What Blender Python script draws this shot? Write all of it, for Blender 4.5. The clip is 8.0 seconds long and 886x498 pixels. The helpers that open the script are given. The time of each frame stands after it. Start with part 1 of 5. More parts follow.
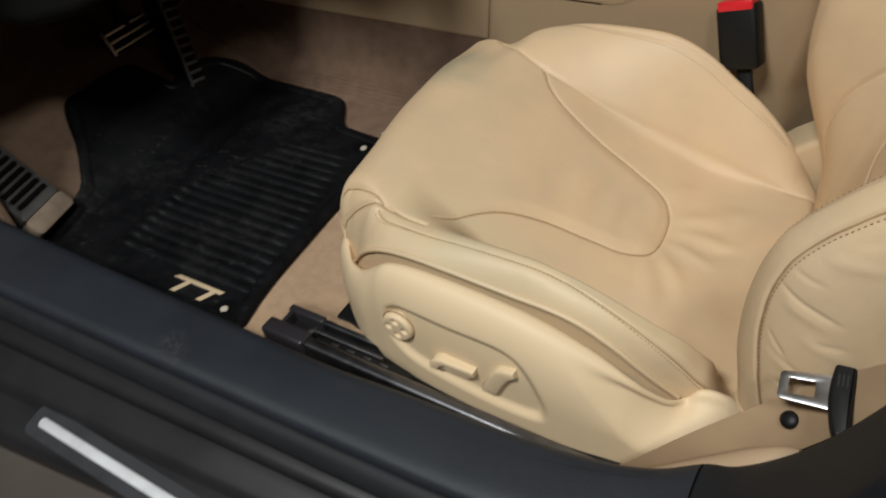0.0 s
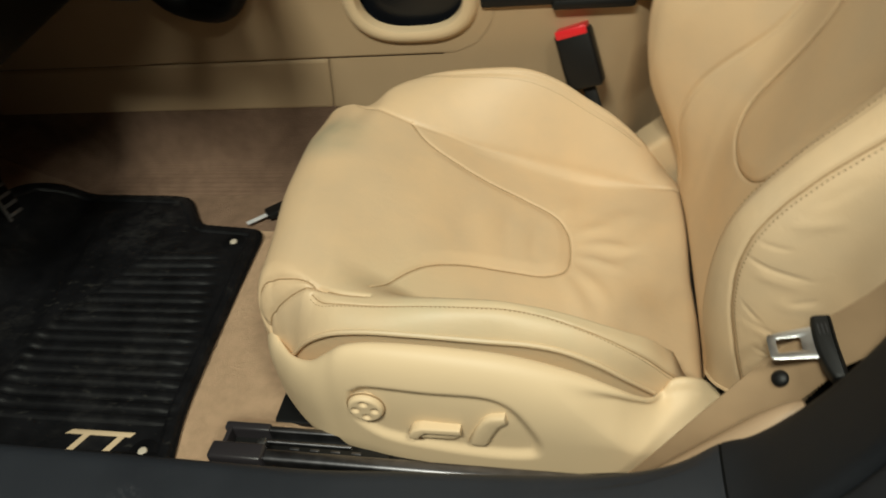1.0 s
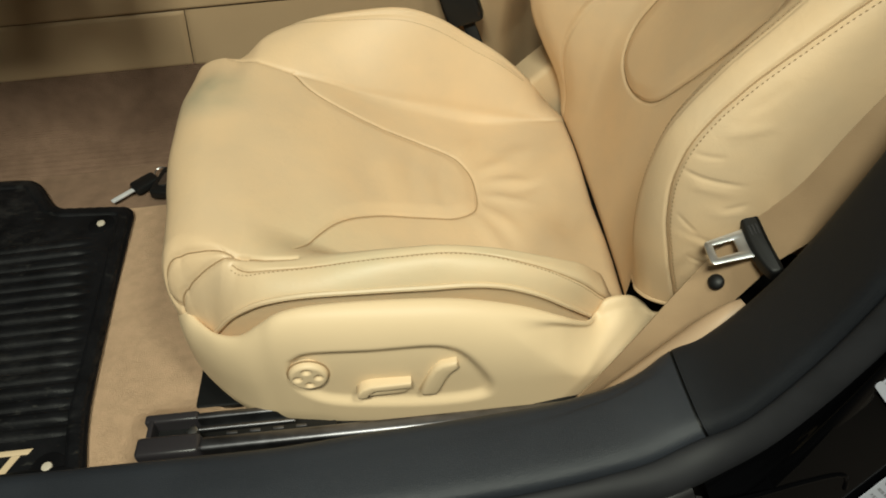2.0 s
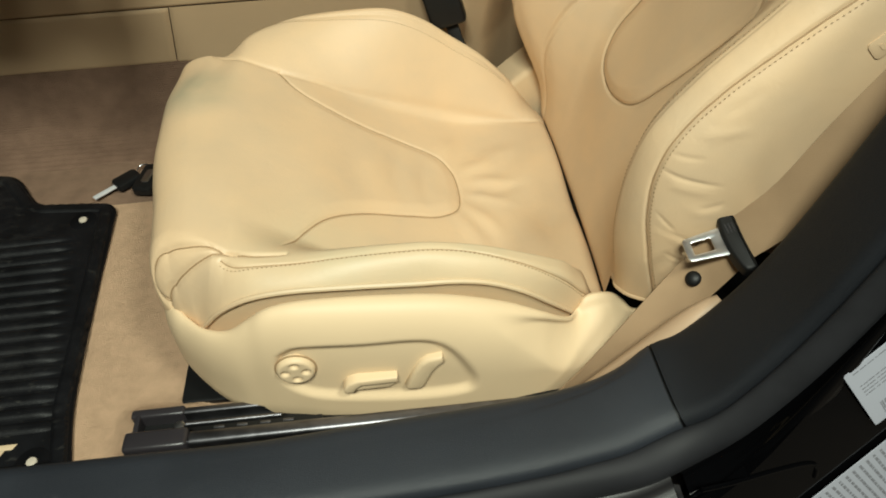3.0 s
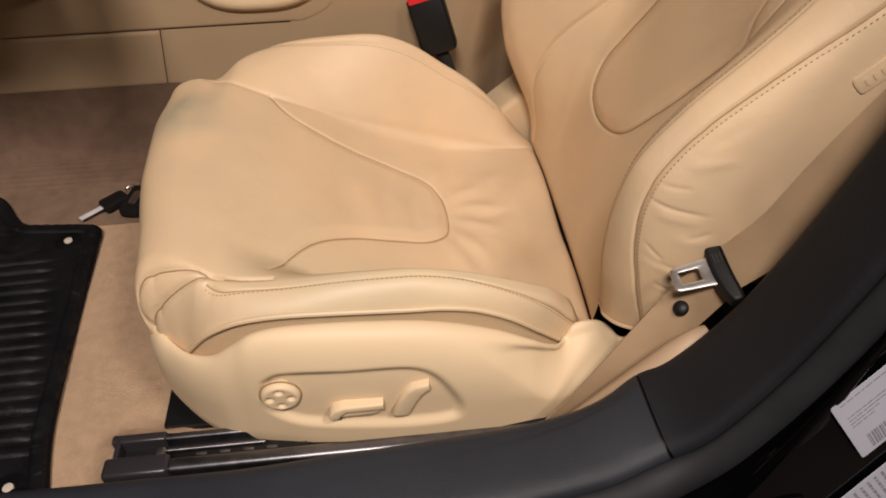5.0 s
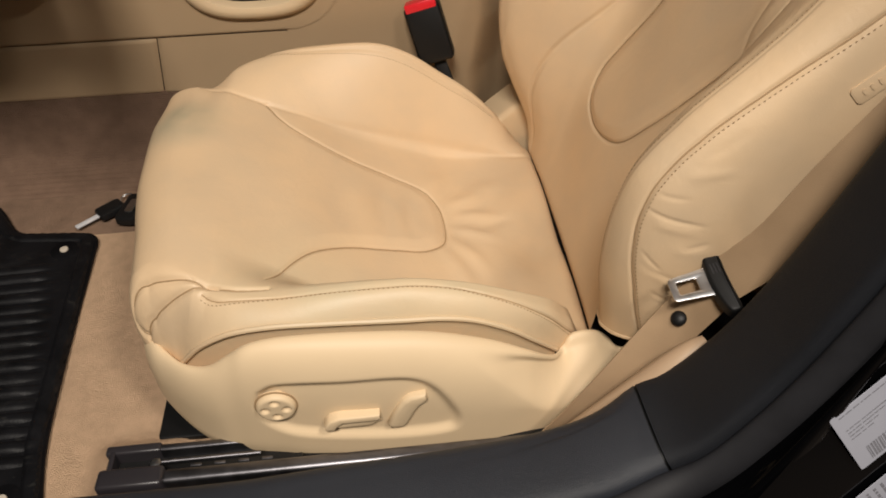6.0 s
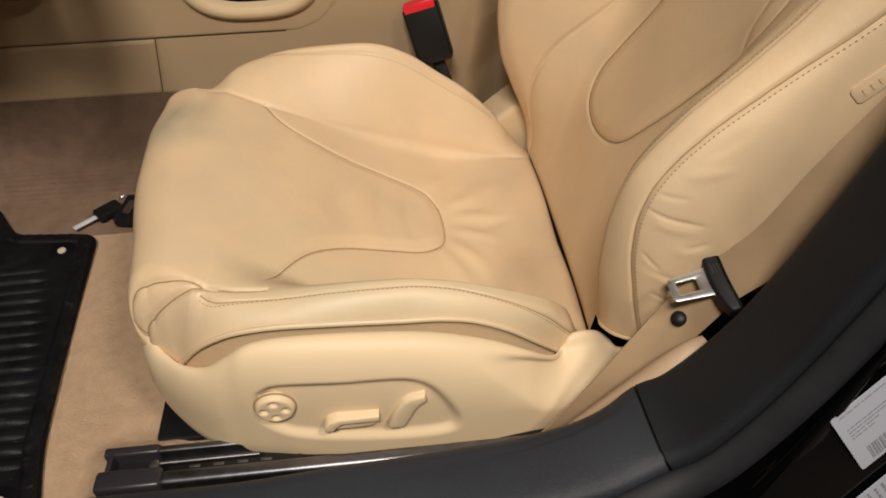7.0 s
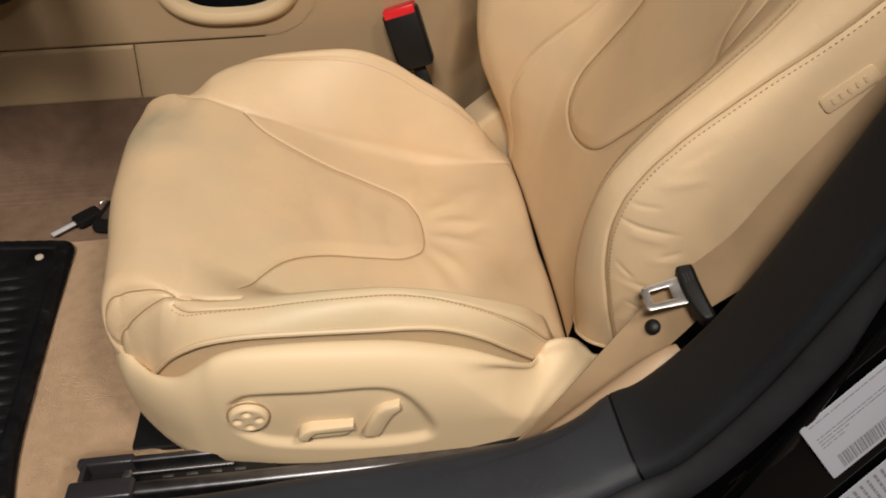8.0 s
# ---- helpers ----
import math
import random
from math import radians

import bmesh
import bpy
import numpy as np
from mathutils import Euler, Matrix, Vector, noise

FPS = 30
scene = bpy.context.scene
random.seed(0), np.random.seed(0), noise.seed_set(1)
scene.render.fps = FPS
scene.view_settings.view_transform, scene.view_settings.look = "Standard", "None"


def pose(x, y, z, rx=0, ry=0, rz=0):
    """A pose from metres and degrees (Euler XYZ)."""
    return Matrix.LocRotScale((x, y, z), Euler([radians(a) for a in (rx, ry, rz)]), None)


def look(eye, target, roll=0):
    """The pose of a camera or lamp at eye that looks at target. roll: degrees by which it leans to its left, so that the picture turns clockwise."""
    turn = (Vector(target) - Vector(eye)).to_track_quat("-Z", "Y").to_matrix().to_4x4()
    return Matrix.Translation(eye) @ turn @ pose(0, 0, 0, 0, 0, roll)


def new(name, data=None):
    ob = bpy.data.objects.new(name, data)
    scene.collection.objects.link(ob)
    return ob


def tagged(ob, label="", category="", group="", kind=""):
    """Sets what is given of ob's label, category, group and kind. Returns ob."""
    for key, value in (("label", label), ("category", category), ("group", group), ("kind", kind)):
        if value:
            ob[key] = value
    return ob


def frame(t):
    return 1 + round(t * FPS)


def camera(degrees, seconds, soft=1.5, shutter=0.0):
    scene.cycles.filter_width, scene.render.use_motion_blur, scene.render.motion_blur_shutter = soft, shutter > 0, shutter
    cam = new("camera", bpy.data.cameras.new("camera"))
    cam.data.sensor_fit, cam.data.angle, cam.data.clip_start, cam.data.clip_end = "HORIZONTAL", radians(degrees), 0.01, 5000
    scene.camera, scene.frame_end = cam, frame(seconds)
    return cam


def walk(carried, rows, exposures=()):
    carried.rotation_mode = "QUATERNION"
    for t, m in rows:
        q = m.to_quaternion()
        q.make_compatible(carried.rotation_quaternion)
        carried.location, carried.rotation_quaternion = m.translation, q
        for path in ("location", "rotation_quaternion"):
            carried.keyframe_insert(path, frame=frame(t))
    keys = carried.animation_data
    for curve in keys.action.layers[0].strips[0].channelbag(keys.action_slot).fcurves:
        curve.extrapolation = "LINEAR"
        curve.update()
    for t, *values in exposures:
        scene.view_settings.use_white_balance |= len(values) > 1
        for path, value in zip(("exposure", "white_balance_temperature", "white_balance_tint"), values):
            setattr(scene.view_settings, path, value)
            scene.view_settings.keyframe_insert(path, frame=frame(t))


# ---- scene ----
cam = camera(62.3, 8.0, soft=1.8, shutter=0.4)
PATH = [
    (0, (0.408, -0.736, 0.711), (-0.473, 0.448, -0.64), -8.6),
    (0.2, (0.394, -0.724, 0.706), (-0.448, 0.503, -0.636), -8.6),
    (0.5, (0.363, -0.723, 0.716), (-0.391, 0.544, -0.635), -9.2),
    (0.8, (0.311, -0.750, 0.718), (-0.238, 0.661, -0.591), -9.3),
    (1, (0.269, -0.777, 0.716), (-0.145, 0.696, -0.572), -9.3),
    (1.2, (0.239, -0.789, 0.719), (-0.039, 0.680, -0.600), -8.6),
    (1.5, (0.206, -0.785, 0.708), (0.052, 0.675, -0.65), -8.0),
    (1.7, (0.188, -0.765, 0.697), (0.132, 0.668, -0.697), -7.1),
    (2.8, (0.161, -0.784, 0.711), (0.239, 0.614, -0.718), -3.4),
    (3, (0.16, -0.781, 0.709), (0.251, 0.626, -0.71), -2.8),
    (3.5, (0.167, -0.775, 0.705), (0.285, 0.65, -0.693), -1.8),
    (4, (0.168, -0.778, 0.704), (0.311, 0.654, -0.685), -1.2),
    (4.5, (0.161, -0.779, 0.709), (0.303, 0.66, -0.672), -0.9),
    (5, (0.161, -0.777, 0.71), (0.288, 0.67, -0.665), -1.2),
    (6.5, (0.164, -0.772, 0.71), (0.3, 0.689, -0.649), -1.0),
    (7, (0.162, -0.772, 0.708), (0.3, 0.689, -0.651), -1.0),
    (7.5, (0.164, -0.77, 0.708), (0.304, 0.688, -0.653), -0.9),
    (8, (0.181, -0.768, 0.711), (0.337, 0.694, -0.645), -0.6),
]
EXPOSURES = [(0, -0.15, 5750, 4), (0.5, -0.05, 5850, 0), (1.0, -0.02, 6350, -4), (1.7, 0.07, 6400, -6), (3.0, 0.30, 6100, -7), (3.5, 0.24, 6150, 10), (4.0, 0.13, 6250, 12), (4.5, 0.05, 6480, 19), (5.2, 0.04, 6550, 19), (6.3, 0.06, 6480, 11), (8, 0.06, 6480, 11)]
walk(cam, [(t, look(eye, target, roll)) for t, eye, target, roll in PATH], EXPOSURES)

# ---- light: an indoor workshop with ceiling lamps on the open door's side ----
world = bpy.data.worlds.new("workshop_air")
scene.world = world
world.use_nodes = True
world.node_tree.nodes["Background"].inputs["Color"].default_value = (1.0, 0.96, 0.9, 1)
world.node_tree.nodes["Background"].inputs["Strength"].default_value = 0.05


def ceiling_lamp(eye, target, size, size_y, watts, tint):
    lamp = bpy.data.lights.new("ceiling_lamp", "AREA")
    lamp.shape, lamp.size, lamp.size_y, lamp.energy, lamp.color = "RECTANGLE", size, size_y, watts, tint
    ob = new("ceiling_lamp", lamp)
    ob.matrix_world = look(eye, target)
    return ob


ceiling_lamp((-0.05, -1.67, 2.39), (0.1, -0.1, 0.1), 0.62, 0.28, 64, (1.0, 0.93, 0.82))
ceiling_lamp((1.20, -1.45, 2.50), (0.2, -0.1, 0.1), 0.40, 0.35, 34, (1.0, 0.93, 0.82))

# ---- materials ----


def material(name, colour, rough=0.5, metal=0.0, grain=0.0, grain_scale=400.0, mottle=0.1, mottle_scale=9.0, coat=0.0, second=None,
             bump=0.15, voronoi=False, ior=1.45, spec=0.5):
    """Principled surface: broad mottling, fine grain in colour, roughness and relief."""
    m = bpy.data.materials.new(name)
    m.use_nodes = True
    nt = m.node_tree
    b = nt.nodes["Principled BSDF"]
    b.inputs["Roughness"].default_value = rough
    b.inputs["Metallic"].default_value = metal
    b.inputs["IOR"].default_value = ior
    b.inputs["Specular IOR Level"].default_value = spec
    b.inputs["Coat Weight"].default_value = coat
    b.inputs["Coat Roughness"].default_value = 0.06
    geo = nt.nodes.new("ShaderNodeNewGeometry")
    broad = nt.nodes.new("ShaderNodeTexNoise")
    broad.inputs["Scale"].default_value = mottle_scale
    broad.inputs["Detail"].default_value = 5
    nt.links.new(geo.outputs["Position"], broad.inputs["Vector"])
    mix = nt.nodes.new("ShaderNodeMix")
    mix.data_type = "RGBA"
    dark = second or tuple(c * (1 - mottle) for c in colour)
    mix.inputs["A"].default_value = (*dark, 1)
    mix.inputs["B"].default_value = (*colour, 1)
    ramp = nt.nodes.new("ShaderNodeMapRange")
    ramp.inputs["From Min"].default_value, ramp.inputs["From Max"].default_value = 0.3, 0.62
    nt.links.new(broad.outputs["Fac"], ramp.inputs["Value"])
    nt.links.new(ramp.outputs["Result"], mix.inputs["Factor"])
    nt.links.new(mix.outputs["Result"], b.inputs["Base Color"])
    rr = nt.nodes.new("ShaderNodeMapRange")
    rr.inputs["To Min"].default_value, rr.inputs["To Max"].default_value = max(rough - 0.07, 0.02), min(rough + 0.07, 1)
    nt.links.new(broad.outputs["Fac"], rr.inputs["Value"])
    nt.links.new(rr.outputs["Result"], b.inputs["Roughness"])
    if grain > 0:
        fine = nt.nodes.new("ShaderNodeTexVoronoi" if voronoi else "ShaderNodeTexNoise")
        fine.inputs["Scale"].default_value = grain_scale
        if not voronoi:
            fine.inputs["Detail"].default_value = 3
        nt.links.new(geo.outputs["Position"], fine.inputs["Vector"])
        bp = nt.nodes.new("ShaderNodeBump")
        bp.inputs["Strength"].default_value = bump
        bp.inputs["Distance"].default_value = grain
        nt.links.new(fine.outputs["Distance" if voronoi else "Fac"], bp.inputs["Height"])
        nt.links.new(bp.outputs["Normal"], b.inputs["Normal"])
    return m




def add_ribs(m, pitch, depth):
    """Fine level ridges along a carpeted wall."""
    nt = m.node_tree
    geo, wave, bp = nt.nodes.new("ShaderNodeNewGeometry"), nt.nodes.new("ShaderNodeTexWave"), nt.nodes.new("ShaderNodeBump")
    wave.bands_direction = "Z"
    wave.inputs["Scale"].default_value = 0.314 / pitch
    wave.inputs["Distortion"].default_value = 0.6
    wave.inputs["Detail Scale"].default_value = 8
    bp.inputs["Distance"].default_value = depth
    bp.inputs["Strength"].default_value = 1.0
    old = nt.nodes["Principled BSDF"].inputs["Normal"].links[0].from_socket
    nt.links.new(geo.outputs["Position"], wave.inputs["Vector"])
    nt.links.new(wave.outputs["Fac"], bp.inputs["Height"])
    nt.links.new(old, bp.inputs["Normal"])
    nt.links.new(bp.outputs["Normal"], nt.nodes["Principled BSDF"].inputs["Normal"])


def add_creases(m, scale, depth):
    """Soft uneven waves and fine wrinkles in a stretched hide."""
    nt = m.node_tree
    geo, noise, bp = nt.nodes.new("ShaderNodeNewGeometry"), nt.nodes.new("ShaderNodeTexNoise"), nt.nodes.new("ShaderNodeBump")
    noise.inputs["Scale"].default_value = scale
    noise.inputs["Detail"].default_value = 4
    noise.inputs["Distortion"].default_value = 1.2
    bp.inputs["Distance"].default_value = depth
    bp.inputs["Strength"].default_value = 0.3
    b = nt.nodes["Principled BSDF"]
    old = b.inputs["Normal"].links[0].from_socket
    nt.links.new(geo.outputs["Position"], noise.inputs["Vector"])
    nt.links.new(noise.outputs["Fac"], bp.inputs["Height"])
    nt.links.new(old, bp.inputs["Normal"])
    nt.links.new(bp.outputs["Normal"], b.inputs["Normal"])


def add_tint_patch(m, centre, radius, colour, amount):
    """A soft colour patch with a ragged edge, for shade and light on leather."""
    nt = m.node_tree
    b, geo = nt.nodes["Principled BSDF"], nt.nodes.new("ShaderNodeNewGeometry")
    far, rng, noise = nt.nodes.new("ShaderNodeVectorMath"), nt.nodes.new("ShaderNodeMapRange"), nt.nodes.new("ShaderNodeTexNoise")
    times, mix = nt.nodes.new("ShaderNodeMath"), nt.nodes.new("ShaderNodeMix")
    far.operation, times.operation, mix.data_type = "DISTANCE", "MULTIPLY", "RGBA"
    far.inputs[1].default_value = centre
    rng.interpolation_type = "SMOOTHSTEP"
    rng.inputs["From Min"].default_value, rng.inputs["From Max"].default_value = radius, radius * 0.1
    rng.inputs["To Max"].default_value = amount
    noise.inputs["Scale"].default_value, noise.inputs["Detail"].default_value = 22, 6
    nt.links.new(geo.outputs["Position"], far.inputs[0])
    nt.links.new(geo.outputs["Position"], noise.inputs["Vector"])
    nt.links.new(far.outputs["Value"], rng.inputs["Value"])
    nt.links.new(rng.outputs["Result"], times.inputs[0])
    nt.links.new(noise.outputs["Fac"], times.inputs[1])
    nt.links.new(b.inputs["Base Color"].links[0].from_socket, mix.inputs["A"])
    mix.inputs["B"].default_value = (*colour, 1)
    nt.links.new(times.outputs["Value"], mix.inputs["Factor"])
    nt.links.new(mix.outputs["Result"], b.inputs["Base Color"])


LEATHER = material("cream_leather", (0.66, 0.475, 0.290), 0.48, grain=0.0005, grain_scale=1100, second=(0.60, 0.445, 0.285), mottle_scale=14, bump=0.2, voronoi=True)
add_creases(LEATHER, 70, 0.0011)
# the steering wheel's soft shadow on the far front corner, painted in
add_tint_patch(LEATHER, (-0.092, 0.040, 0.208), 0.075, (0.34, 0.31, 0.21), 1.2)
# cooler light on the entry side, put into the leather's colour
add_tint_patch(LEATHER, (0.10, -0.25, 0.19), 0.17, (0.52, 0.45, 0.30), 1.0)
add_tint_patch(LEATHER, (0.25, -0.24, 0.16), 0.15, (0.52, 0.45, 0.30), 1.0)
COVER = material("peach_plastic", (0.46, 0.32, 0.205), 0.5, grain=0.0004, grain_scale=1200, mottle=0.1, bump=0.3)
TRIM = material("cream_plastic", (0.69, 0.527, 0.335), 0.50, grain=0.0003, grain_scale=1500, mottle=0.04, bump=0.25, spec=0.38)
PANEL = material("console_plastic", (0.45, 0.322, 0.195), 0.5, grain=0.0004, grain_scale=1200, mottle=0.05, bump=0.3)
THREAD = material("tan_thread", (0.28, 0.18, 0.095), 0.7)
SEAM = material("seam_edge", (0.36, 0.24, 0.13), 0.6)
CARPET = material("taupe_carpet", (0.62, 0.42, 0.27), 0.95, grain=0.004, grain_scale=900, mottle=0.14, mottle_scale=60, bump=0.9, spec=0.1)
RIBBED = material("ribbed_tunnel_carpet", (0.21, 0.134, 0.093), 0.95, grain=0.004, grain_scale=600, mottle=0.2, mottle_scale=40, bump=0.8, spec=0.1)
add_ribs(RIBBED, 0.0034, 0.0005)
# floor carpet again, with the footwell's shade put into a darker brown
FOOTWELL_SHADED = material("shaded_footwell_carpet", (0.29, 0.19, 0.13), 0.95, grain=0.004, grain_scale=800, mottle=0.22, mottle_scale=35, bump=0.9, spec=0.1)
CAP = material("worn_footrest_cap", (0.25, 0.19, 0.14), 0.55, metal=0.2, mottle=0.25, mottle_scale=50)
SLATE = material("worn_grey_metal", (0.13, 0.122, 0.118), 0.55, metal=0.4, mottle=0.25, mottle_scale=60)


def add_dust(m, colour):
    """Dry dirt trodden into a rubber mat: broken streaks within broad patches."""
    nt = m.node_tree
    geo, b = nt.nodes.new("ShaderNodeNewGeometry"), nt.nodes["Principled BSDF"]
    layers = []
    for scale, low, high, stretch in ((5.0, 0.46, 0.72, (1, 1, 1)), (38.0, 0.44, 0.80, (1.0, 1.8, 1))):
        mp, noise, rng = nt.nodes.new("ShaderNodeMapping"), nt.nodes.new("ShaderNodeTexNoise"), nt.nodes.new("ShaderNodeMapRange")
        mp.inputs["Scale"].default_value = stretch
        mp.inputs["Rotation"].default_value = (0, 0, 0.35)
        noise.inputs["Scale"].default_value, noise.inputs["Detail"].default_value, noise.inputs["Roughness"].default_value = scale, 8, 0.7
        rng.inputs["From Min"].default_value, rng.inputs["From Max"].default_value = low, high
        nt.links.new(geo.outputs["Position"], mp.inputs["Vector"])
        nt.links.new(mp.outputs["Vector"], noise.inputs["Vector"])
        nt.links.new(noise.outputs["Fac"], rng.inputs["Value"])
        layers.append(rng.outputs["Result"])
    both, mix = nt.nodes.new("ShaderNodeMath"), nt.nodes.new("ShaderNodeMix")
    both.operation, mix.data_type = "MULTIPLY", "RGBA"
    nt.links.new(layers[0], both.inputs[0])
    nt.links.new(layers[1], both.inputs[1])
    nt.links.new(b.inputs["Base Color"].links[0].from_socket, mix.inputs["A"])
    mix.inputs["B"].default_value = (*colour, 1)
    nt.links.new(both.outputs["Value"], mix.inputs["Factor"])
    nt.links.new(mix.outputs["Result"], b.inputs["Base Color"])


def add_specks(m, colour):
    """Crumbs of pale dirt scattered in patches."""
    nt = m.node_tree
    geo, b, mix, times = nt.nodes.new("ShaderNodeNewGeometry"), nt.nodes["Principled BSDF"], nt.nodes.new("ShaderNodeMix"), nt.nodes.new("ShaderNodeMath")
    mix.data_type, times.operation = "RGBA", "MULTIPLY"
    for slot, (scale, low, high, stretch) in enumerate(((9.0, 0.50, 0.62, 1.0), (150.0, 0.60, 0.72, 0.45))):
        mp, noise, rng = nt.nodes.new("ShaderNodeMapping"), nt.nodes.new("ShaderNodeTexNoise"), nt.nodes.new("ShaderNodeMapRange")
        mp.inputs["Scale"].default_value = (stretch, 1, 1)
        noise.inputs["Scale"].default_value, noise.inputs["Detail"].default_value = scale, 3
        rng.inputs["From Min"].default_value, rng.inputs["From Max"].default_value = low, high
        nt.links.new(geo.outputs["Position"], mp.inputs["Vector"])
        nt.links.new(mp.outputs["Vector"], noise.inputs["Vector"])
        nt.links.new(noise.outputs["Fac"], rng.inputs["Value"])
        nt.links.new(rng.outputs["Result"], times.inputs[slot])
    nt.links.new(b.inputs["Base Color"].links[0].from_socket, mix.inputs["A"])
    mix.inputs["B"].default_value = (*colour, 1)
    nt.links.new(times.outputs["Value"], mix.inputs["Factor"])
    nt.links.new(mix.outputs["Result"], b.inputs["Base Color"])


def add_scuff(m, centre, size, turn, colour):
    """A rubbed patch of thin parallel scratches on a top surface."""
    nt = m.node_tree
    geo, b = nt.nodes.new("ShaderNodeNewGeometry"), nt.nodes["Principled BSDF"]
    shift, spot, fall, lines, cut, times, mix = [nt.nodes.new("ShaderNode" + k) for k in ("Mapping", "VectorMath", "MapRange", "TexNoise", "MapRange", "Math", "Mix")]
    shift.vector_type, spot.operation, times.operation, mix.data_type = "TEXTURE", "LENGTH", "MULTIPLY", "RGBA"
    shift.inputs["Location"].default_value, shift.inputs["Rotation"].default_value = centre, (0, 0, radians(turn))
    shift.inputs["Scale"].default_value = (size[0], size[1], 0.05)
    fall.inputs["From Min"].default_value, fall.inputs["From Max"].default_value = 1.0, 0.35
    lines.inputs["Scale"].default_value, lines.inputs["Detail"].default_value, lines.inputs["Distortion"].default_value = 5.0, 6, 0.6
    cut.inputs["From Min"].default_value, cut.inputs["From Max"].default_value = 0.47, 0.66
    nt.links.new(geo.outputs["Position"], shift.inputs["Vector"])
    nt.links.new(shift.outputs["Vector"], spot.inputs[0])
    nt.links.new(shift.outputs["Vector"], lines.inputs["Vector"])
    nt.links.new(spot.outputs["Value"], fall.inputs["Value"])
    nt.links.new(lines.outputs["Fac"], cut.inputs["Value"])
    nt.links.new(fall.outputs["Result"], times.inputs[0])
    nt.links.new(cut.outputs["Result"], times.inputs[1])
    nt.links.new(b.inputs["Base Color"].links[0].from_socket, mix.inputs["A"])
    mix.inputs["B"].default_value = (*colour, 1)
    nt.links.new(times.outputs["Value"], mix.inputs["Factor"])
    nt.links.new(mix.outputs["Result"], b.inputs["Base Color"])


SEALRUBBER = material("seal_rubber", (0.014, 0.014, 0.0165), 0.65, mottle=0.2, mottle_scale=30, spec=0.35)
STEP = material("satin_step_plastic", (0.017, 0.0158, 0.0168), 0.40, grain=0.0004, grain_scale=900, mottle=0.25, mottle_scale=12)
STRIP = material("bright_scuff_strip", (0.78, 0.78, 0.80), 0.45, metal=0.35, mottle=0.15, mottle_scale=40)
TRAY = material("grey_tray", (0.045, 0.045, 0.050), 0.30, mottle=0.2, mottle_scale=30)
SHINE = material("glossy_black_plastic", (0.026, 0.023, 0.026), 0.32, mottle=0.2)
TONGUE = material("brushed_tongue_steel", (0.62, 0.62, 0.63), 0.30, metal=1.0, mottle=0.15, mottle_scale=60)
RAIL_EDGE = material("rail_edge_steel", (0.22, 0.215, 0.23), 0.38, metal=1.0, mottle=0.3, mottle_scale=50)
RUBBER = material("black_rubber", (0.0060, 0.0058, 0.0066), 0.55, grain=0.0006, grain_scale=500, second=(0.0035, 0.0035, 0.0042), mottle_scale=30, bump=0.4, spec=0.11)
MATRUBBER = material("dusty_mat_rubber", (0.0060, 0.0060, 0.0072), 0.45, grain=0.0006, grain_scale=500, second=(0.0035, 0.0035, 0.0042), mottle_scale=30, bump=0.4, spec=0.32)
add_dust(MATRUBBER, (0.050, 0.047, 0.044))
add_specks(MATRUBBER, (0.026, 0.025, 0.023))
SILL = material("charcoal_grained_plastic", (0.018, 0.0205, 0.027), 0.5, grain=0.0005, grain_scale=1400, mottle=0.2, mottle_scale=12, bump=0.5, voronoi=True, spec=0.48)
POST = material("black_pillar_plastic", (0.0082, 0.0092, 0.0122), 0.6, grain=0.0005, grain_scale=1400, mottle=0.2, mottle_scale=12, bump=0.5, voronoi=True, spec=0.35)
add_scuff(SILL, (-0.150, -0.486, 0.147), (0.020, 0.024, 0.05), 20, (0.042, 0.043, 0.05))
add_scuff(SILL, (-0.132, -0.497, 0.147), (0.012, 0.022, 0.05), -15, (0.040, 0.041, 0.046))
GLOSS = material("black_paint", (0.0015, 0.0015, 0.0018), 0.07, mottle=0.2, spec=0.06)
BLACK = material("black_plastic", (0.007, 0.007, 0.0072), 0.48, grain=0.0003, grain_scale=900, mottle=0.2, spec=0.35)
STEEL = material("dark_steel", (0.05, 0.05, 0.055), 0.42, metal=0.6, mottle=0.3, mottle_scale=40)
BRIGHT = material("bright_steel", (0.55, 0.55, 0.56), 0.3, metal=1.0, mottle=0.2, mottle_scale=60)
ALU = material("brushed_aluminium", (0.60, 0.58, 0.55), 0.38, metal=0.9, mottle=0.2, mottle_scale=50)
RED = material("red_plastic", (0.75, 0.02, 0.03), 0.35, mottle=0.15)
WEB = material("tan_webbing", (0.33, 0.225, 0.133), 0.8, grain=0.0006, grain_scale=1100, mottle=0.12, mottle_scale=25, bump=0.5, spec=0.2)
CLIP = material("beige_clip", (0.50, 0.44, 0.36), 0.5, mottle=0.1, mottle_scale=80)
LABEL = material("white_sticker", (0.40, 0.41, 0.47), 0.4, mottle=0.05)
INK = material("grey_print", (0.20, 0.20, 0.225), 0.6)
LETTER = material("beige_letter", (0.55, 0.42, 0.27), 0.6, mottle=0.1)
CONCRETE = material("workshop_concrete", (0.10, 0.080, 0.068), 0.8, grain=0.003, grain_scale=120, mottle=0.35, mottle_scale=4)
WALLPAINT = material("workshop_wall_paint", (0.25, 0.24, 0.22), 0.8, grain=0.002, grain_scale=80, mottle=0.1)
GLASS = material("pocket_lining", (0.008, 0.009, 0.012), 0.3, mottle=0.3)

# ---- mesh helpers ----


def thing(name, label, category, at=(0, 0, 0), group="", kind=""):
    ob = new(name)
    ob.location = at
    ob.empty_display_size = 0.02
    return tagged(ob, label, category, group, kind)


